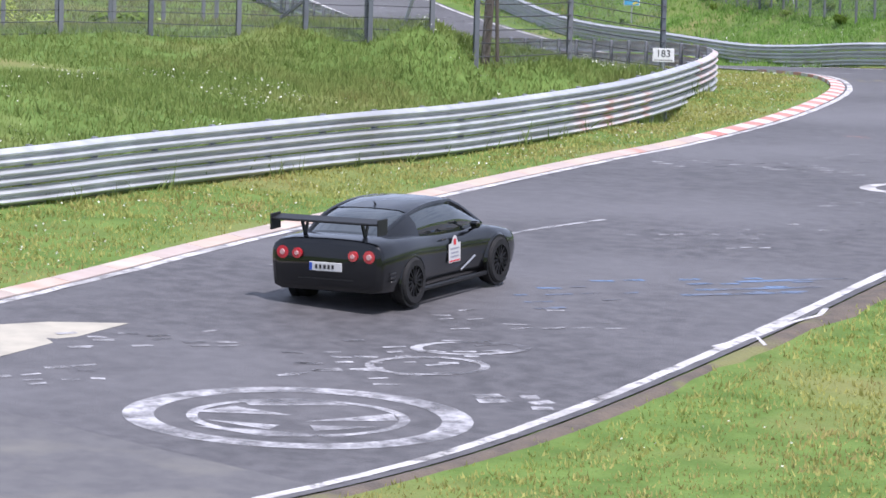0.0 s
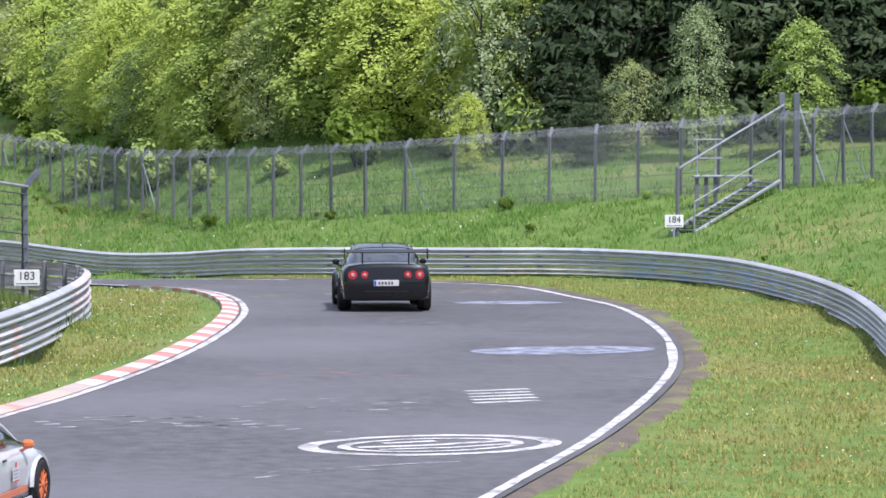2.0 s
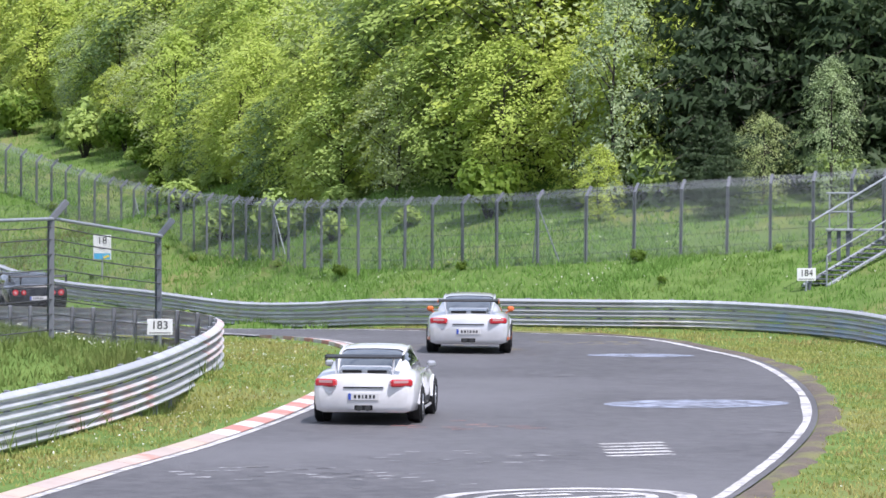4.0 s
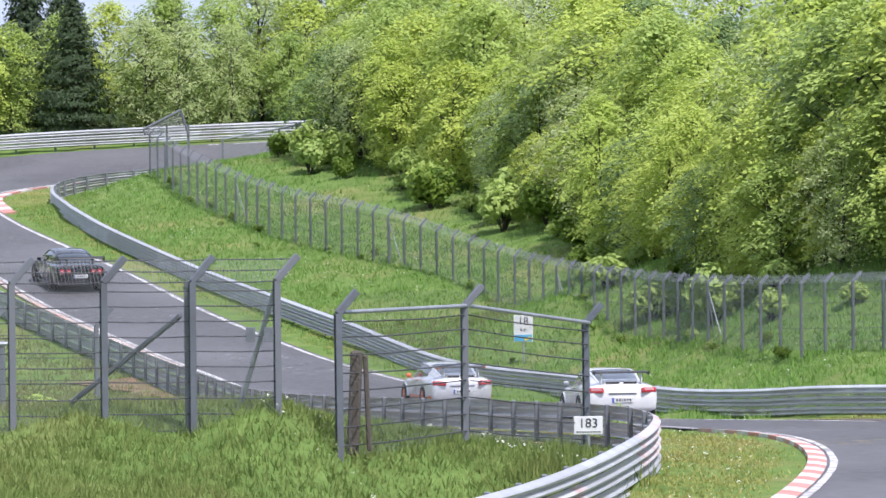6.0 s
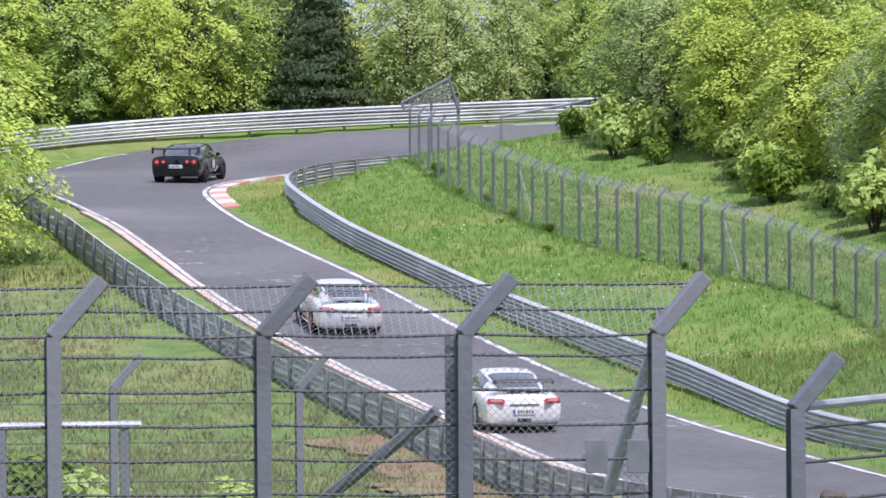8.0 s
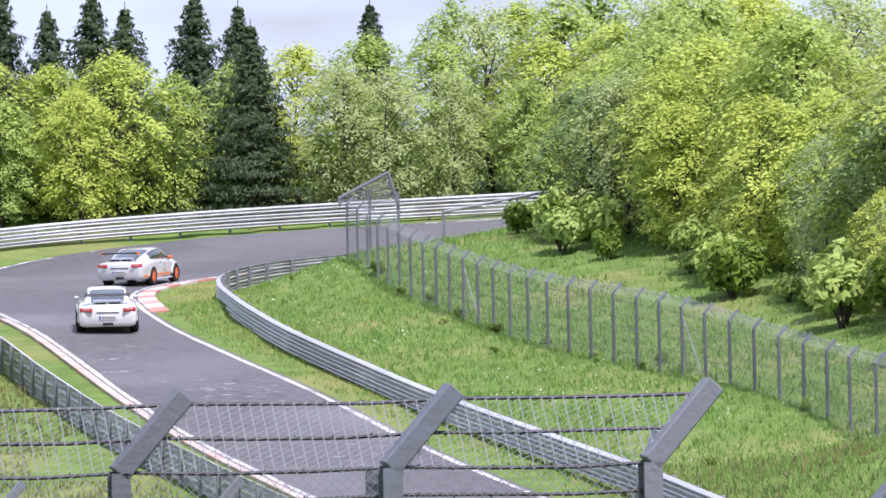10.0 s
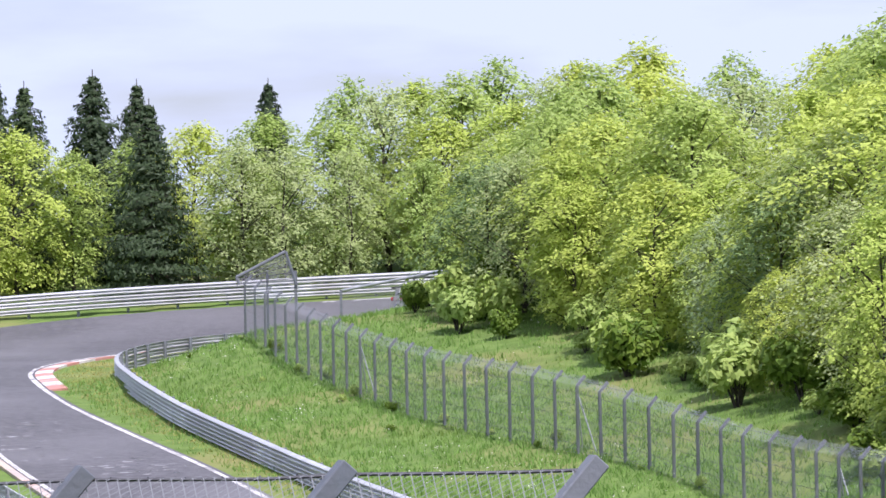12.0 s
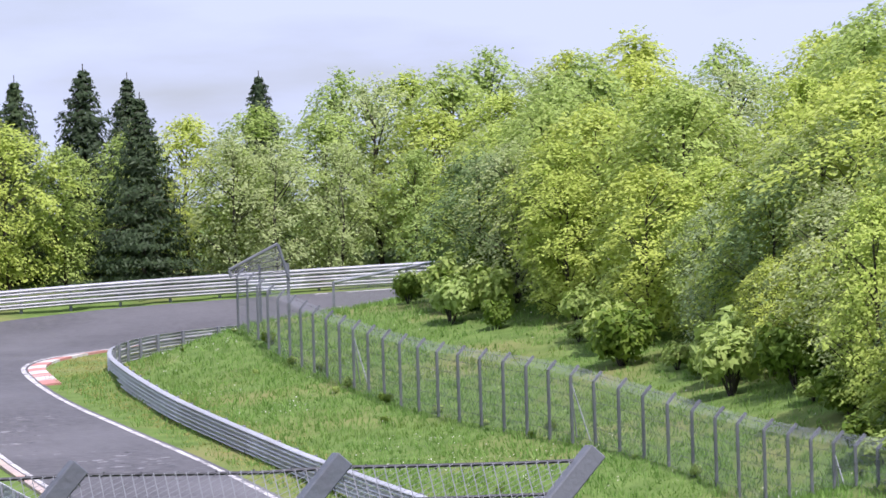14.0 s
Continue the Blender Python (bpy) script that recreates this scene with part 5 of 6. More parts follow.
    part("deck", bm, PIPE, root)
    bm = bmesh.new()
    for x in (15.5, 16.0):
        add_rod(bm, (x, 110.0, z + 0.8), (x, 110.0, z + 1.8), 0.025, 6)
    for k in (1.3, 1.8):
        add_rod(bm, (15.4, 110.0, z + k), (16.2, 110.0, z + k), 0.025, 6)
    part("guard_frame", bm, PIPE, root)
    # leaning end of the bank fence, and the pipe gate beyond it
    root = new("fence_end")
    tagged(root, "leaning net panel in a steel frame at the fence corner", "fence")
    p = Vector((-24.2, 212.3, 6.1))
    quad = [p + Vector((-0.1, 0, 1.75)), p + Vector((-0.2, 0, 2.0)), p + Vector((1.4, 0.8, 2.85)), p + Vector((1.75, 0.8, 1.7))]
    put("net", mesh_of("net", quad, [[0, 1, 2, 3]], NET, uvs=[(0, 0), (0, 0.6), (2.5, 1.2), (2.5, 0)]), root)
    for u, v in ((0, 1), (1, 2), (2, 3)):
        bm = bmesh.new()
        add_rod(bm, quad[u], quad[v], 0.055, 6)
        part("frame_bar", bm, POST, root)
    for k in range(1, 5):
        bm = bmesh.new()
        add_rod(bm, quad[0].lerp(quad[1], k / 5), quad[3].lerp(quad[2], k / 5), 0.012, 4)
        part("strand", bm, WIRE, root)
    bm = bmesh.new()
    add_box(bm, (0.1, 0.1, 2.6), (p.x + 1.72, p.y + 0.85, p.z + 0.9))
    part("post", bm, POST, root)
    bm = bmesh.new()
    add_box(bm, (0.08, 0.08, 2.4), (p.x + 0.8, p.y + 0.45, p.z + 0.95))
    part("post", bm, POST, root)
    root = new("pipe_gate")
    tagged(root, "long pipe railing with net along the grass slope", "railing")
    pts = [Vector((-21.5, 219, 0)), Vector((-19.2, 222.5, 0)), Vector((-16.8, 226, 0)), Vector((-14.3, 229.5, 0)), Vector((-11.5, 232, 0))]
    for q in pts:
        q.z = gz(q.x, q.y)
    for i, q in enumerate(pts):
        bm = bmesh.new()
        add_box(bm, (0.09, 0.09, 1.35), q + Vector((0, 0, 0.5)))
        part("post", bm, RAIL_POST, root)
        if i:
            bm = bmesh.new()
            add_rod(bm, pts[i - 1] + Vector((0, 0, 1.15)), q + Vector((0, 0, 1.15)), 0.05, 8)
            part("top_pipe", bm, PIPE, root)
            w = (q - pts[i - 1]).length
            put("net", mesh_of("net", [pts[i - 1], q, q + Vector((0, 0, 1.1)), pts[i - 1] + Vector((0, 0, 1.1))], [[0, 1, 2, 3]], NET, uvs=[(0, 0), (w, 0), (w, 1.1), (0, 1.1)]), root)


build_steelwork()


# ---- trees ----
def leaf_quads(rng, centres, outward, size, slim=0.62):
    """Small bent leaf sprays at the given places, each facing roughly outward."""
    k = len(centres)
    d = outward / (np.linalg.norm(outward, axis=1)[:, None] + 1e-9) + rng.randn(k, 3) * 0.34 + [0, 0, 0.5]
    d /= np.linalg.norm(d, axis=1)[:, None]
    r = rng.randn(k, 3)
    u = np.cross(d, r)
    u /= np.linalg.norm(u, axis=1)[:, None] + 1e-9
    w = np.cross(d, u)
    s = (size * rng.uniform(0.6, 1.4, k))[:, None]
    v = np.stack([centres - u * s, centres + u * s * 0.5 - w * s * slim, centres + u * s * 0.7 + w * s * slim + d * s * 0.2], 1).reshape(-1, 3)
    f = np.arange(k * 3).reshape(-1, 3)
    return v, f


def crown_width(h, belly):
    """The half width of a crown at a share of its height, widest at the belly and rounded off at the top."""
    return (h / belly) ** 0.35 if h < belly else max(0.0, 1 - ((h - belly) / (1 - belly)) ** 2.3) ** 0.55


def broadleaf(rng, tall, wide, mat, leaves=8000, base=0.06, size=0.1, belly=0.42, fans=150, droop=0.35):
    """One broad-leaved tree: tapered trunk, rising limbs, and flat fans of leaves in loose tiers, open between them."""
    root = new("tree")
    bm = bmesh.new()
    bend = rng.uniform(-0.25, 0.25, 2)
    add_rod(bm, (0, 0, -0.4), (bend[0], bend[1], tall * 0.45), tall * 0.017, 7, tall * 0.01)
    add_rod(bm, (bend[0], bend[1], tall * 0.44), (0, 0.1, tall * 0.92), tall * 0.01, 6, tall * 0.002)
    swell = rng.uniform(0.72, 1.28, 7)
    cs, outs = [], []
    for i in range(fans):
        h = base + (0.99 - base) * ((i + rng.uniform(0, 1)) / fans) ** 0.92
        a = i * 2.39996 + rng.uniform(-0.5, 0.5)
        lump = np.interp((a / math.tau * 6 + h * 3) % 6, np.arange(7), np.append(swell[:6], swell[0]))
        rad = wide / 2 * crown_width(h, belly) * lump * (rng.uniform(0.72, 1.06) if i % 4 else rng.uniform(0.3, 0.7))
        tip = np.array([math.cos(a) * rad, math.sin(a) * rad, h * tall])
        way = np.array([math.cos(a), math.sin(a), 0.0])
        side = np.array([-math.sin(a), math.cos(a), 0.0])
        if i % 5 == 0:
            add_rod(bm, (bend[0] * 0.6, bend[1] * 0.6, max(0.3, tip[2] - tall * 0.12 - rad * 0.35)), tip, tall * 0.005, 5, tall * 0.0012)
        k = max(12, int(leaves / fans * rng.uniform(0.6, 1.4)))
        reach = wide * rng.uniform(0.12, 0.21)
        along, across = rng.beta(2.2, 1.6, k) * 2 - 1.2, rng.randn(k) * 0.42
        drop = -droop * along * reach + rng.randn(k) * 0.12 - 0.1 * across ** 2
        cs.append(tip + way * (along * reach)[:, None] + side * (across * reach)[:, None] + np.column_stack([np.zeros((k, 2)), drop]))
        outs.append(np.tile(way * (1.0 - 0.5 * h) + [0, 0, 0.25 + 0.7 * h], (k, 1)))
    # upright shoots at the top
    for j in range(7):
        a, k = rng.uniform(0, math.tau), leaves // 110
        foot = np.array([math.cos(a) * wide * 0.16, math.sin(a) * wide * 0.16, tall * rng.uniform(0.8, 0.94)]) * [rng.rand(), rng.rand(), 1]
        t = rng.rand(k)
        cs.append(foot + np.column_stack([rng.randn(k, 2) * 0.1 * (1.2 - t)[:, None], t * tall * 0.05]))
        outs.append(rng.randn(k, 3) * [1, 1, 0.3])
    part("trunk", bm, BARK, root)
    v, f = leaf_quads(rng, np.vstack(cs), np.vstack(outs), size)
    put("crown", mesh_of("crown", v, f, mat), root)
    return root


def spruce(rng, tall, wide, leaves=9000):
    """One spruce: a straight trunk, whorls of sagging branches with hanging needle sprays, and an open pointed top."""
    root = new("spruce_tree")
    bm = bmesh.new()
    add_rod(bm, (0, 0, -0.4), (0, 0, tall * 0.99), tall * 0.014, 7, 0.02)
    cs, outs = [], []
    whorls = 34
    for i in range(whorls):
        h = 0.05 + 0.93 * i / whorls
        reach = wide / 2 * (1 - h) ** 0.88 * rng.uniform(0.7, 1.15) + 0.03
        arms = 8
        for j in range(arms):
            a = j * math.tau / arms + i * 0.4 + rng.uniform(-0.35, 0.35)
            rr = reach * rng.uniform(0.65, 1.12)
            way, side = np.array([math.cos(a), math.sin(a), 0.0]), np.array([-math.sin(a), math.cos(a), 0.0])
            if j < 4:
                add_rod(bm, (0, 0, h * tall), way * rr + [0, 0, h * tall - rr * 0.3], 0.02, 4, 0.006)
            k = max(5, int(leaves / (whorls * arms) * (1.75 - 1.45 * h)))
            t = rng.uniform(0.03, 1.0, k) ** 0.6
            sag = -0.5 * t + 0.26 * t ** 3
            hang = np.abs(rng.randn(k)) * 0.13
            cs.append(way * (t * rr)[:, None] + side * (rng.randn(k) * 0.15 * rr)[:, None] + np.column_stack([np.zeros((k, 2)), h * tall + sag * rr - hang]))
            outs.append(np.tile(way * 0.8 + [0, 0, 0.15], (k, 1)))
    part("trunk", bm, BARK, root)
    v, f = leaf_quads(rng, np.vstack(cs), np.vstack(outs), 0.16, 0.32)
    put("crown", mesh_of("crown", v, f, NEEDLE), root)
    return root


def build_trees():
    rng = np.random.RandomState(11)
    kinds = {}
    for key, mat, count, label in (("beech", LEAF_BEECH, 4, "leafy young beech tree with bright yellow-green spring foliage"),
                                   ("maple", LEAF_MAPLE, 3, "dense broad-leaved tree with fresh green foliage"),
                                   ("hornbeam", LEAF_DARK, 2, "full broad-leaved tree with deep green foliage"),
                                   ("pale", LEAF_PALE, 2, "airy tree with pale grey-green blossoming foliage"),
                                   ("silver", LEAF_WHITE, 2, "whitebeam tree with silvery pale leaves")):
        kinds[key] = []
        for i in range(count):
            airy = key in ("pale", "silver")
            t = broadleaf(rng, 8.0, rng.uniform(4.8, 5.8), mat, 6400 if airy else 7900, size=0.095 if airy else 0.108, belly=rng.uniform(0.4, 0.62), fans=110 if airy else 130, droop=rng.uniform(0.35, 0.8))
            tagged(t, label, "tree", "woodland trees")
            kinds[key].append(t)
    kinds["spruce"] = []
    for i in range(2):
        t = spruce(rng, 9.0, 7.6, 11500)
        tagged(t, "tall dark green spruce with drooping branches", "conifer", "woodland trees")
        kinds["spruce"].append(t)
    used = set()

    def plant(key, x, y, tall, wide=None):
        src = kinds[key][rng.randint(len(kinds[key]))]
        z = float(terrain(x, y)[0][0])
        ref = 9.0 if key == "spruce" else 8.0
        s = tall / ref
        sw = s * rng.uniform(0.9, 1.2) if wide is None else wide
        m = Matrix.Translation((x, y, z)) @ Matrix.Rotation(rng.uniform(0, 6.28), 4, "Z")
        if src.name not in used:
            used.add(src.name)
            ob = src
            ob.matrix_basis = m
        else:
            ob = copy_thing(src, m)
        ob.scale = (sw, sw, s)
        return ob

    # the wood behind the bank fence, in rows up the slope
    edge = spline(FOREST_EDGE, 1.0)
    n = -normals_of(edge)
    side = 1 if n[20, 0] > 0 or n[20, 1] > 0 else -1
    for row, (gap, back, tall) in enumerate(((2.7, 0.4, 5.0), (3.0, 3.0, 7.6), (3.6, 6.8, 9.2), (6.2, 12.0, 10.6))):
        s = rng.uniform(0, gap)
        while s < len(edge) - 1:
            i = int(s)
            p = edge[i] + n[i] * side * (back + rng.uniform(-0.8, 0.8))
            r = rng.rand()
            far_up = edge[i, 1]
            key = "beech" if r < 0.56 else "maple" if r < 0.82 else "hornbeam" if r < 0.9 else "silver" if r < 0.93 else "pale"
            if p[0] > 12.6 and far_up < 131:
                s += gap
                continue
            if key == "hornbeam" and far_up < 142:
                key = "beech"
            if row >= 3 and 118 < far_up < 150 and rng.rand() < 0.7:
                key = "spruce"
            h = tall * rng.uniform(0.68, 1.22) * (1.0 if far_up < 150 else 0.92 if row < 1 else 0.8 if row < 2 else 0.66)
            plant(key, p[0], p[1], h * (1.15 if key == "spruce" else 1))
            s += gap * rng.uniform(0.75, 1.3)
    # dark spruces and a whitebeam at the right-hand end of the wood
    for x, y, h in ((14.3, 127.5, 12.5), (17.0, 130, 13), (19.6, 127, 12), (24, 127, 12.5), (27.5, 124, 12), (31, 122, 12), (13.4, 125.5, 3.6), (20.5, 121, 4.0), (27, 117, 4)):
        plant("spruce", x, y, h)
    plant("silver", 10.9, 127.0, 6.6, 0.6)
    for key, x, y, h, w in (("spruce", 13.6, 121, 3.2, 0.34), ("silver", 16.5, 119, 4.4, 0.38), ("maple", 19.3, 117.5, 3.8, 0.42), ("hornbeam", 23.5, 118.5, 4.4, 0.5), ("maple", 29, 113, 4.2, 0.5),
                            ("hornbeam", 33, 108, 4.5, 0.5), ("pale", 14.9, 122.5, 2.6, 0.3), ("beech", 10.2, 124.0, 2.2, 0.25)):
        plant(key, x, y, h, w)
    for x, y, h in ((21.8, 124, 11.5), (18.4, 125, 12), (25.5, 121, 11)):
        plant("spruce", x, y, h)
    # behind the distant bend
    for x, y, h, key in ((-51, 252, 7.5, "maple"), (-47.5, 253.5, 8.4, "maple"), (-44, 252, 7.6, "beech"), (-41, 253, 7.0, "beech"), (-38.2, 252.5, 7.4, "beech"), (-36.0, 254, 6.2, "maple"),
                         (-28.6, 252.5, 6.2, "maple"), (-26.6, 250.6, 6.2, "pale"), (-24.2, 251.5, 6.0, "pale"), (-21, 252, 5.5, "maple"), (-18, 253, 6.2, "pale"), (-28, 256.5, 7.6, "maple"),
                         (-23, 258, 8.4, "pale"), (-20, 259, 8.6, "maple"), (-16, 258, 8.4, "pale"), (-12, 256, 8.6, "beech"), (-8, 256, 9, "maple"), (-4, 258, 9.5, "beech"),
                         (-33.5, 257, 6.8, "maple"), (-55, 254, 9, "maple"), (-60, 250, 9, "beech"), (-13, 251, 5.6, "maple"), (-9, 252, 6, "beech"), (-49, 250, 6.5, "maple"), (-46, 249.6, 6.6, "beech"), (-42.6, 249.8, 5.6, "maple"), (-39.4, 250, 6.0, "beech"), (-22, 262, 8.5, "beech"), (-18.5, 263, 9, "maple"), (-15, 262, 9, "beech"), (-25, 263, 8.5, "maple"), (-20.5, 256, 7, "beech"), (-12, 262, 9.5, "beech"), (-28.4, 250.6, 6.6, "pale"), (-31, 256, 7.4, "beech"), (-25, 255.5, 7.2, "maple"), (-17.5, 256, 7.6, "beech"), (-15, 252, 5.6, "maple")):
        plant(key, x, y, h * 0.92)
    for x, y, h in ((-32.2, 250.2, 8.3), (-36.2, 262, 9.3), (-34.4, 263, 8.8), (-38.6, 258, 9.0), (-40.2, 259, 9.6), (-41.8, 257, 9.0), (-44, 258, 10.0), (-47, 256, 11.0), (-28.4, 261, 8.6), (-50, 257, 11.4), (-54, 259, 11.5)):
        plant("spruce", x, y, h)
    # the tree and shrubs on the low ground inside the bend
    for x, y, h, key in ((-35.2, 188, 7.4, "beech"), (-37.4, 194, 8.6, "maple"), (-34.8, 183, 5.6, "beech"), (-40.5, 204, 9, "spruce"), (-27.6, 131, 5.6, "beech"), (-27.8, 127, 8.0, "maple"), (-30.5, 136, 8, "maple"), (-35, 150, 8, "maple"), (-33, 128, 8.4, "spruce"), (-42, 165, 9, "maple"), (-48, 182, 9, "beech"), (-50, 200, 9, "maple"), (-53, 216, 9, "beech"), (-52, 232, 8.6, "maple")):
        plant(key, x, y, h)
    # anything unused still stands in the wood
    for key in kinds:
        for src in kinds[key]:
            if src.name not in used:
                used.add(src.name)
                x, y = 26 + rng.uniform(0, 12), 140 + rng.uniform(0, 20)
                src.matrix_basis = Matrix.Translation((x, y, float(terrain(x, y)[0][0])))


build_trees()


# ---- grass, flowers, shrubs ----
def scatter_band(rng, curve, lo, hi, count, side):
    """Random places in a band beside a curve."""
    n = normals_of(curve) * side
    i = rng.randint(0, len(curve), count)
    off = rng.uniform(lo, hi, count)[:, None]
    p = curve[i] + n[i] * off + rng.randn(count, 3) * [0.25, 0.25, 0]
    return p[:, :2]


def blades(rng, xy, tall, wide, each, clear=0.35):
    """Bent grass blades in tufts."""
    k = len(xy)
    z, gap = terrain(xy[:, 0], xy[:, 1])
    ok = gap > clear
    xy, z = xy[ok], z[ok]
    k = len(xy)
    base = np.repeat(np.column_stack([xy, z - 0.03]), each, axis=0) + np.column_stack([rng.randn(k * each, 2) * 0.09, np.zeros(k * each)])
    h = np.repeat(tall * rng.uniform(0.5, 1.5, k), each) * rng.uniform(0.6, 1.2, k * each)
    a = rng.uniform(0, math.tau, k * each)
    side = np.column_stack([np.cos(a), np.sin(a), np.zeros(k * each)]) * (wide * rng.uniform(0.6, 1.4, k * each))[:, None]
    lean = np.column_stack([rng.randn(k * each, 2) * 0.35, np.ones(k * each)]) * h[:, None]
    v = np.stack([base - side, base + side, base + lean], 1).reshape(-1, 3)
    f = np.arange(len(v)).reshape(-1, 3)
    return v, f


def stuff(name, label, category, chunks, mat):
    vs, fs, b = [], [], 0
    for v, f in chunks:
        vs.append(v)
        fs.append(f + b)
        b += len(v)
    v, f = np.vstack(vs), np.vstack(fs)
    me = bpy.data.meshes.new(name)
    me.vertices.add(len(v))
    me.vertices.foreach_set("co", v.astype(np.float32).ravel())
    me.loops.add(f.size)
    me.loops.foreach_set("vertex_index", f.astype(np.int32).ravel())
    me.polygons.add(len(f))
    me.polygons.foreach_set("loop_start", np.arange(0, f.size, 3, dtype=np.int32))
    me.update(calc_edges=True)
    me.materials.append(mat)
    return tagged(put(name, me), label, category, kind="stuff")


def flower_heads(rng, xy, tall, size):
    z, gap = terrain(xy[:, 0], xy[:, 1])
    ok = gap > 0.4
    xy, z = xy[ok], z[ok]
    k = len(xy)
    c = np.column_stack([xy, z + tall * rng.uniform(0.5, 1.2, k)])
    s = size * rng.uniform(0.5, 1.3, k)
    out = []
    for i in range(2):
        a = rng.uniform(0, math.tau, k)
        u = np.column_stack([np.cos(a), np.sin(a), rng.randn(k) * 0.3]) * s[:, None]
        w = np.column_stack([-np.sin(a), np.cos(a), rng.randn(k) * 0.5]) * s[:, None]
        v = np.stack([c - u, c + w, c + u, c - w], 1).reshape(-1, 3)
        q = np.arange(k)[:, None] * 4
        out.append((v, np.concatenate([q + [0, 1, 2], q + [0, 2, 3]], 0)))
    return out


def build_grass():
    rng = np.random.RandomState(33)
    orail, irail = spline(OUTER_RAIL, 0.5), spline(INNER_RAIL, 0.5)
    nfence, bfence = spline(NEAR_FENCE, 0.5), spline(BANK_FENCE, 0.5)
    bank = np.vstack([scatter_band(rng, orail[60:], 0.6, 10, 26000, 1), scatter_band(rng, bfence, -1.0, 8, 12000, -1), scatter_band(rng, bfence, -0.2, 9, 12000, 1)])
    mound = np.vstack([scatter_band(rng, irail[30:130], 0.5, 9, 20000, -1), scatter_band(rng, nfence, -6, 9, 12000, 1)])
    verge = np.vstack([scatter_band(rng, ROAD_OUT[90:330], 0.6, 7.0, 38000, 1), scatter_band(rng, IN_EDGE[90:330], 0.9, 4.5, 24000, -1), scatter_band(rng, OUT_EDGE[420:], 0.8, 3.2, 8000, 1)])
    meadow = np.vstack([np.column_stack([rng.uniform(-32, -6, 26000), rng.uniform(72, 165, 26000)]), np.column_stack([rng.uniform(-46, -27, 9000), rng.uniform(160, 205, 9000)])])
    stuff("grass", "long bright green grass on the banks", "grass", [blades(rng, bank, 0.17, 0.022, 4)], BLADE)
    stuff("grass", "tall uneven grass on the mound by the fence", "grass", [blades(rng, mound, 0.15, 0.018, 4, 3.4), blades(rng, scatter_band(rng, irail[30:130], 0.2, 1.5, 5000, -1), 0.34, 0.02, 4, 2.0)], BLADE_MOUND)
    stuff("grass", "rough darker meadow grass on the low ground", "grass", [blades(rng, meadow, 0.2, 0.024, 4, 2.2)], BLADE_DARK)
    stuff("grass", "short mown grass on the verges", "grass", [blades(rng, verge, 0.08, 0.024, 4)], BLADE_DRY)
    clumps = scatter_band(rng, orail[60:], 1.5, 9, 80, 1)
    drift = np.vstack([c + rng.randn(34, 2) * [0.9, 0.8] for c in clumps])
    clumps = scatter_band(rng, irail[30:150], 1.0, 8, 30, -1)
    drift2 = np.vstack([c + rng.randn(26, 2) * [0.5, 0.45] for c in clumps])
    verge_f = np.vstack([scatter_band(rng, IN_EDGE[150:330], 0.8, 4, 1500, -1), scatter_band(rng, ROAD_OUT[150:330], 1.5, 4.5, 300, 1)])
    slope = scatter_band(rng, bfence, 0.5, 9, 450, 1)
    stuff("wild_flowers", "scattered small white wild flowers in the grass", "flowers",
          flower_heads(rng, drift, 0.2, 0.02) + flower_heads(rng, drift2, 0.22, 0.022) + flower_heads(rng, verge_f, 0.06, 0.017) + flower_heads(rng, slope, 0.2, 0.022), FLOWER)


build_grass()


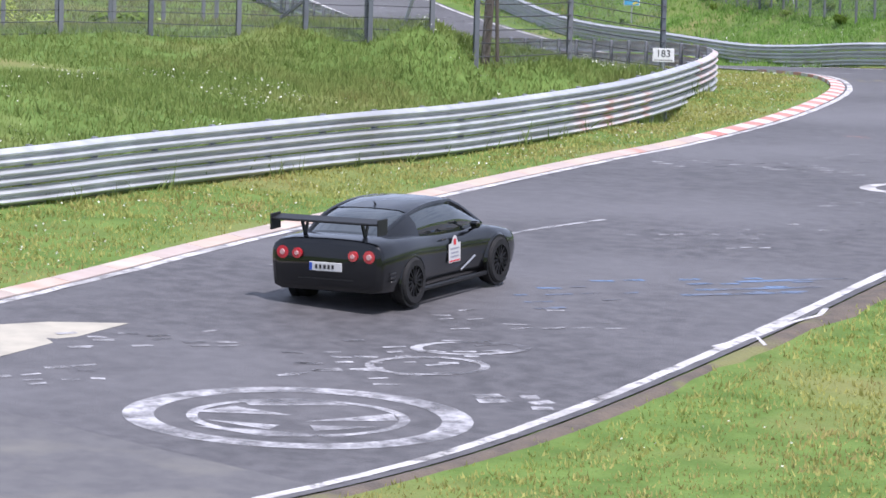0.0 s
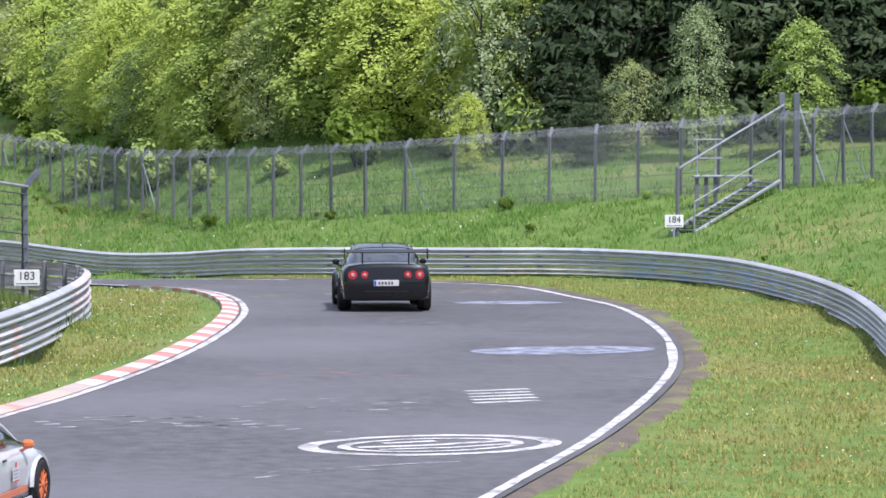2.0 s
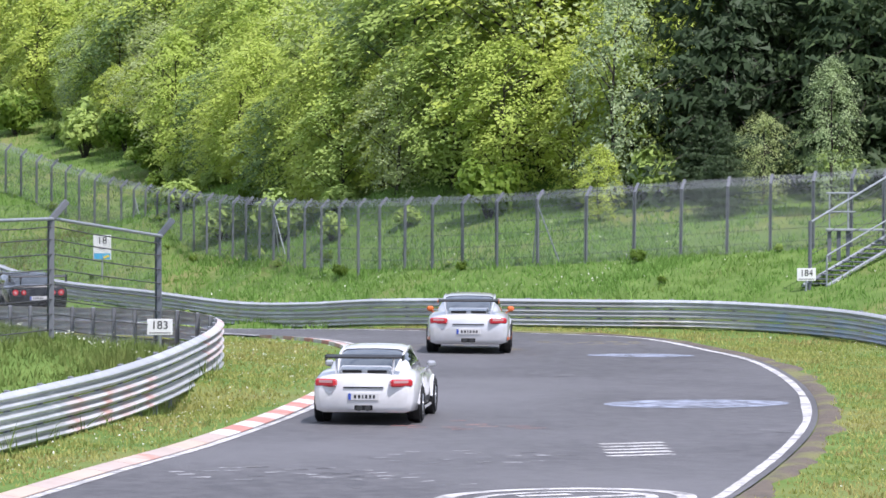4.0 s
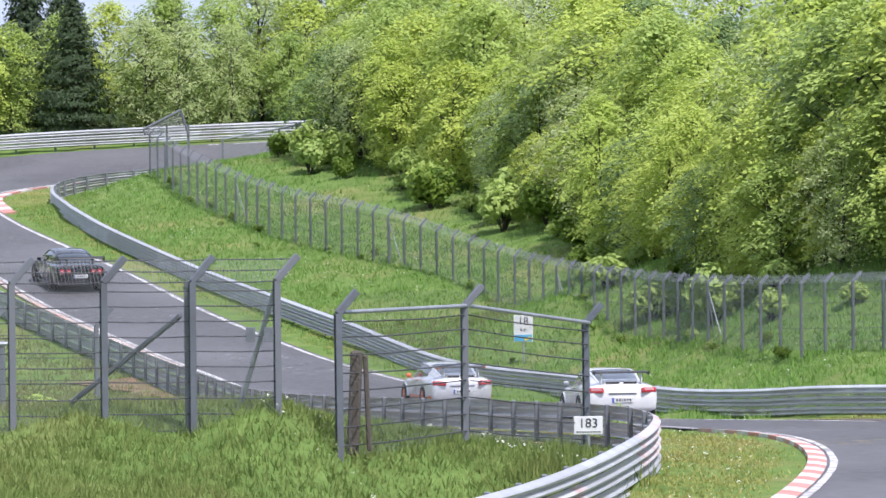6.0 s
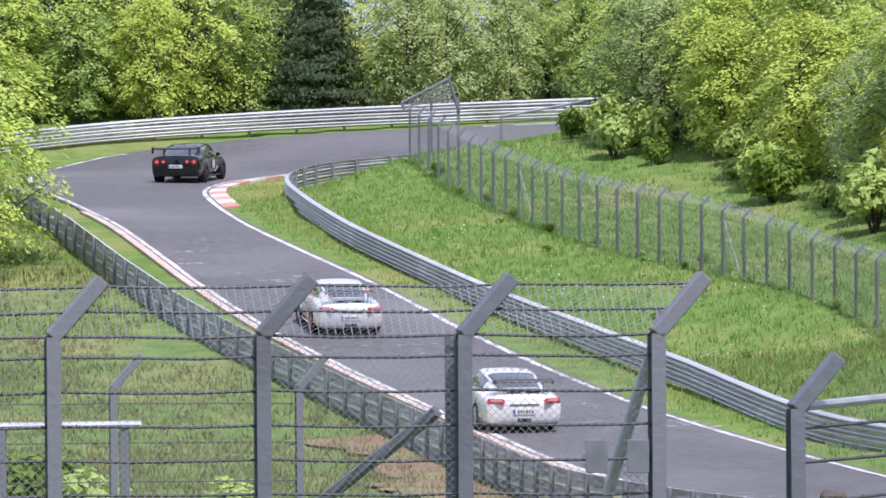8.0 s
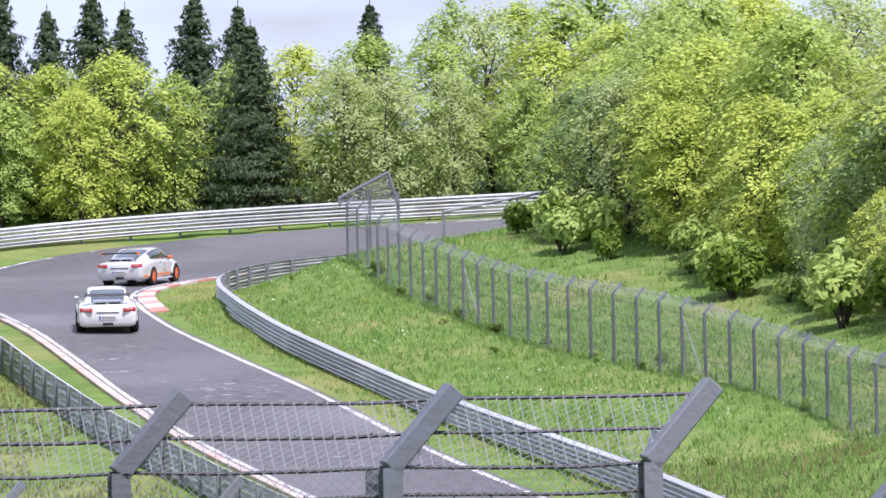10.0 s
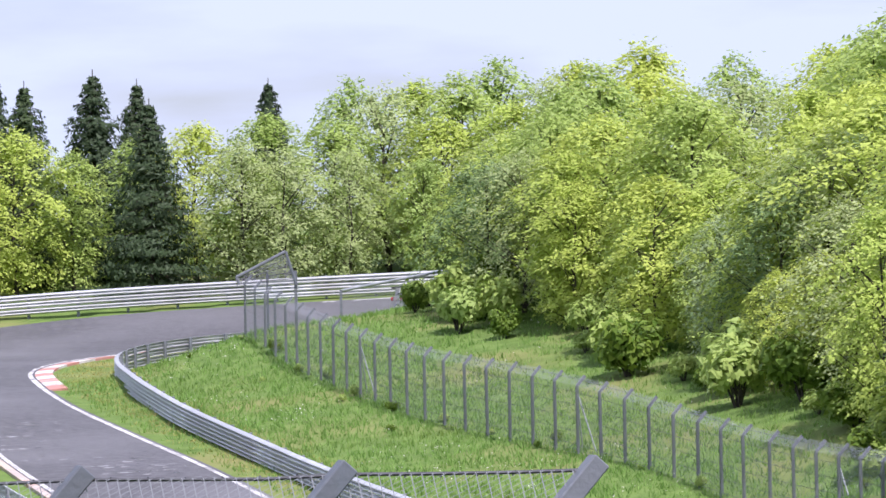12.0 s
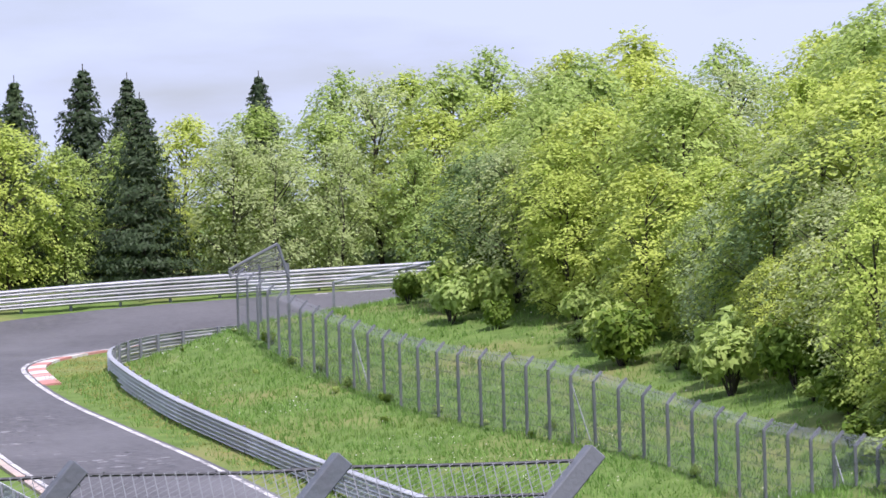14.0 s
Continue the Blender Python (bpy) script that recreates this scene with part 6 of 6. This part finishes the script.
def build_shrubs():
    rng = np.random.RandomState(44)

    def shrub(tall, wide, leaves, mat, label):
        root = new("shrub")
        bm = bmesh.new()
        cs, outs = [], []
        for i in range(9):
            a = i * 2.4
            tip = np.array([math.cos(a) * wide * 0.35 * rng.uniform(0.4, 1), math.sin(a) * wide * 0.35 * rng.uniform(0.4, 1), tall * rng.uniform(0.45, 0.85)])
            add_rod(bm, (0, 0, -0.1), tip, 0.02, 4, 0.006)
            k = leaves // 9
            d = rng.randn(k, 3)
            d /= np.linalg.norm(d, axis=1)[:, None]
            cs.append(tip * [1, 1, 0.8] + d * (wide * 0.26) * rng.uniform(0.3, 1, k)[:, None])
            outs.append(d)
        part("stem", bm, BARK, root)
        v, f = leaf_quads(rng, np.vstack(cs), np.vstack(outs), 0.075)
        put("leaves", mesh_of("leaves", v, f, mat), root)
        return tagged(root, label, "shrub", "shrubs")

    src = [shrub(1.0, 1.2, 1500, BUSH, "low bright green shrub among the grass"), shrub(1.0, 1.0, 1200, LEAF_MAPLE, "small dark green shrub among the grass")]
    edge = spline(FOREST_EDGE, 1.0)
    n = -normals_of(edge)
    side = 1 if n[20, 0] > 0 or n[20, 1] > 0 else -1
    bf, orail = spline(BANK_FENCE, 1.0), spline(OUTER_RAIL, 1.0)
    spots = []
    for i in range(0, len(edge), 3):
        p = edge[i] - n[i] * side * rng.uniform(0.2, 2.5)
        spots.append((p[0], p[1], rng.uniform(0.8, 2.2)))
    for i in range(0, len(bf), 4):
        p = bf[i] + rng.randn(3) * 0.3
        spots.append((p[0], p[1], rng.uniform(0.15, 0.42)))
    nn = normals_of(orail)
    for i in range(30, len(orail) - 30, 8):
        p = orail[i] + nn[i] * rng.uniform(1.5, 7)
        spots.append((p[0], p[1], rng.uniform(0.14, 0.34)))
    spots += [(-16.2, 209, 1.9), (-15.2, 207, 1.7), (-15.6, 211, 1.7), (-12.4, 112, 0.8), (-1.4, 91.5, 0.9), (-1.2, 90.2, 0.7), (-17, 120, 1.4), (-19, 117, 1.6), (-21, 122, 1.8), (-23, 118, 1.5)]
    for j, (x, y, s) in enumerate(spots):
        m = Matrix.Translation((x, y, float(terrain(x, y)[0][0]))) @ Matrix.Rotation(rng.uniform(0, 6.28), 4, "Z")
        ob = src[j] if j < 2 else copy_thing(src[rng.randint(2)], m)
        ob.matrix_basis = m
        ob.scale = (s, s, s * rng.uniform(0.8, 1.3))


build_shrubs()


# ---- kerb stones ----
def build_kerb(curve, lo, hi, label, wide, length, odd=KERB_RED, even=KERB_WHITE):
    root = new("kerb")
    tagged(root, label, "kerb", kind="structure")
    n = normals_of(curve)
    step = int(round(length / 0.5))
    for j, i in enumerate(range(lo, hi - step, step)):
        c, m = curve[i:i + step + 1].copy(), n[i:i + step + 1]
        c[0] += (c[1] - c[0]) * 0.03
        rows = []
        for off, up in ((-wide, -0.15), (-wide, 0.085), (-wide * 0.45, 0.075), (0.06, 0.042), (0.06, -0.15)):
            p = c + m * off
            p[:, 2] += up
            rows.append(p)
        v = np.stack(rows, 1).reshape(-1, 3)
        k = len(rows)
        f = []
        for a in range(step):
            for b in range(k - 1):
                q = a * k + b
                f.append([q, q + 1, q + k + 1, q + k])
        f += [list(range(k)), list(range(step * k, step * k + k))[::-1]]
        put("kerb_stone", mesh_of("kerb_stone", v, f, odd if j % 2 else even), root)


near_s = [i for i in range(len(IN_EDGE)) if 60 < IN_EDGE[i, 1] < 101]
build_kerb(IN_EDGE, near_s[0], near_s[-1], "worn red and white kerb along the inside of the bend", 0.3, 1.0)
worn_s = [i for i in range(near_s[0], 0, -3) if IN_EDGE[i, 1] > 24]
build_kerb(IN_EDGE, worn_s[-1], near_s[0] + 1, "low kerb with its red and white paint almost rubbed off", 0.3, 1.5, KERB_FADED, KERB_PALE)
entry_s = [i for i in range(len(IN_EDGE)) if 112 < IN_EDGE[i, 1] < 205]
build_kerb(IN_EDGE, entry_s[0], entry_s[-1], "narrow faded kerb along the straight after the bend", 0.24, 2.0, KERB_FADED, KERB_PALE)
far_s = [i for i in range(len(OUT_EDGE)) if OUT_EDGE[i, 1] > 206 and OUT_EDGE[i, 1] < 234]
build_kerb(OUT_EDGE[::-1], len(OUT_EDGE) - 1 - far_s[-1], len(OUT_EDGE) - 1 - far_s[0], "faded red and white kerb at the distant apex", 0.55, 2.0)


# ---- what moves ----
ROAD_S = np.concatenate([[0], np.cumsum(np.linalg.norm(np.diff(ROAD_MID[:, :2], axis=0), axis=1))])


def lane(s, lat):
    """A place on the road: metres along it and the share of its half width towards the outer edge."""
    mid = np.array([np.interp(s, ROAD_S, ROAD_MID[:, k]) for k in range(3)])
    half = np.array([np.interp(s, ROAD_S, (ROAD_OUT - ROAD_IN)[:, k] / 2) for k in range(3)])
    p = mid + half * lat
    return Vector((p[0], p[1], float(surface(p[0], p[1])[0]) + 0.005))


def drive(car, table, axle):
    """Key a car along the lane. Rows: seconds, metres along the road of its rear axle, side offset, slip angle."""
    t0, s0, l0 = (np.array([r[k] for r in table], float) for k in range(3))
    n0 = np.array([r[3] if len(r) > 3 else 0 for r in table], float)
    rows = []
    times = sorted(set(t0.tolist() + [x * 0.5 for x in range(29)]))
    for t in times:
        s, lat = np.interp(t, t0, s0), np.interp(t, t0, l0)
        drift = (np.interp(t + 0.25, t0, l0) - np.interp(t - 0.25, t0, l0)) / max(1.0, np.interp(t + 0.25, t0, s0) - np.interp(t - 0.25, t0, s0))
        a, b = lane(s, lat), lane(min(s + 2.6, ROAD_S[-1]), lat + drift * 2.6)
        if s + 2.6 > ROAD_S[-1]:
            a = lane(ROAD_S[-1] - 2.6, lat)
        d = b - a
        c = lane(min(s + 7.0, ROAD_S[-1]), lat + drift * 7.0) - a
        d = Vector((c.x, c.y, d.z * math.hypot(c.x, c.y) / max(0.1, math.hypot(d.x, d.y))))
        yaw, pitch = math.atan2(-d.x, d.y) + radians(np.interp(t, t0, n0)), math.atan2(d.z, math.hypot(d.x, d.y))
        m = Matrix.Translation(a) @ Matrix.Rotation(yaw, 4, "Z") @ Matrix.Rotation(pitch, 4, "X") @ Matrix.Translation((0, axle, 0))
        rows.append((t, m))
    walk(car, rows)


def motions():
    drive(BLACK_CAR, [(0, 79.8, -0.2), (0.5, 93.4, 0.05), (1, 107.4, 0.08), (1.5, 120.6, 0), (2, 135.4, -0.26, -5), (2.2, 141.6, -0.3, -8), (3, 163, -0.3), (3.8, 182, 0.2), (4.5, 198.5, 0.3),
                      (5, 209.9, 0.1), (5.5, 221.5, -0.1), (6, 233.5, -0.2), (6.5, 245, -0.2), (7, 256.2, -0.1), (7.5, 269, 0.35), (7.7, 275, 0.5), (8.5, 295, 0.45), (9.2, 312, 0), (10.5, 335, 0), (14, 346, 0)], 1.38)
    drive(SILVER_CAR, [(0, 38, -0.3), (1.5, 78, -0.3), (2, 89.3, -0.3), (2.2, 95.3, -0.3), (3.5, 128, -0.4), (4.3, 147.5, -0.45, -18), (4.5, 151.5, -0.5, -22), (5, 160.5, -0.2, -8), (5.5, 172, -0.05), (6, 185, 0.15), (6.5, 193.5, -0.1),
                       (7, 200.8, -0.35), (7.5, 211.2, -0.45), (7.7, 219.8, -0.4), (9.8, 276, 0.6), (10, 283, 0.65), (10.4, 291.5, 0.72, 30), (10.7, 297.5, 0.58, 24), (11, 311, 0.1), (11.5, 320, 0), (12.5, 336, 0), (14, 343, 0)], 1.18)
    drive(WHITE_CAR, [(0, 10, -0.3), (2.2, 68, -0.4), (3.5, 105, -0.6), (4.3, 120.5, -0.66), (4.5, 125.5, -0.68), (5, 142.0, -0.84), (5.5, 153, -0.7, -18), (6, 166, 0), (6.5, 175, 0.2), (7, 181.6, -0.25),
                      (7.5, 192.2, -0.75), (7.7, 198, -0.75), (9.8, 251.5, -0.1), (10, 256, 0), (10.4, 266, 0.68), (10.7, 277.5, 0.8), (11, 287.5, 0.66), (11.2, 292.5, 0.62, 18), (11.5, 298.8, 0.5, 20), (11.8, 307, 0.25, 16), (12.2, 314, 0), (14, 338, 0)], 1.18)


motions()
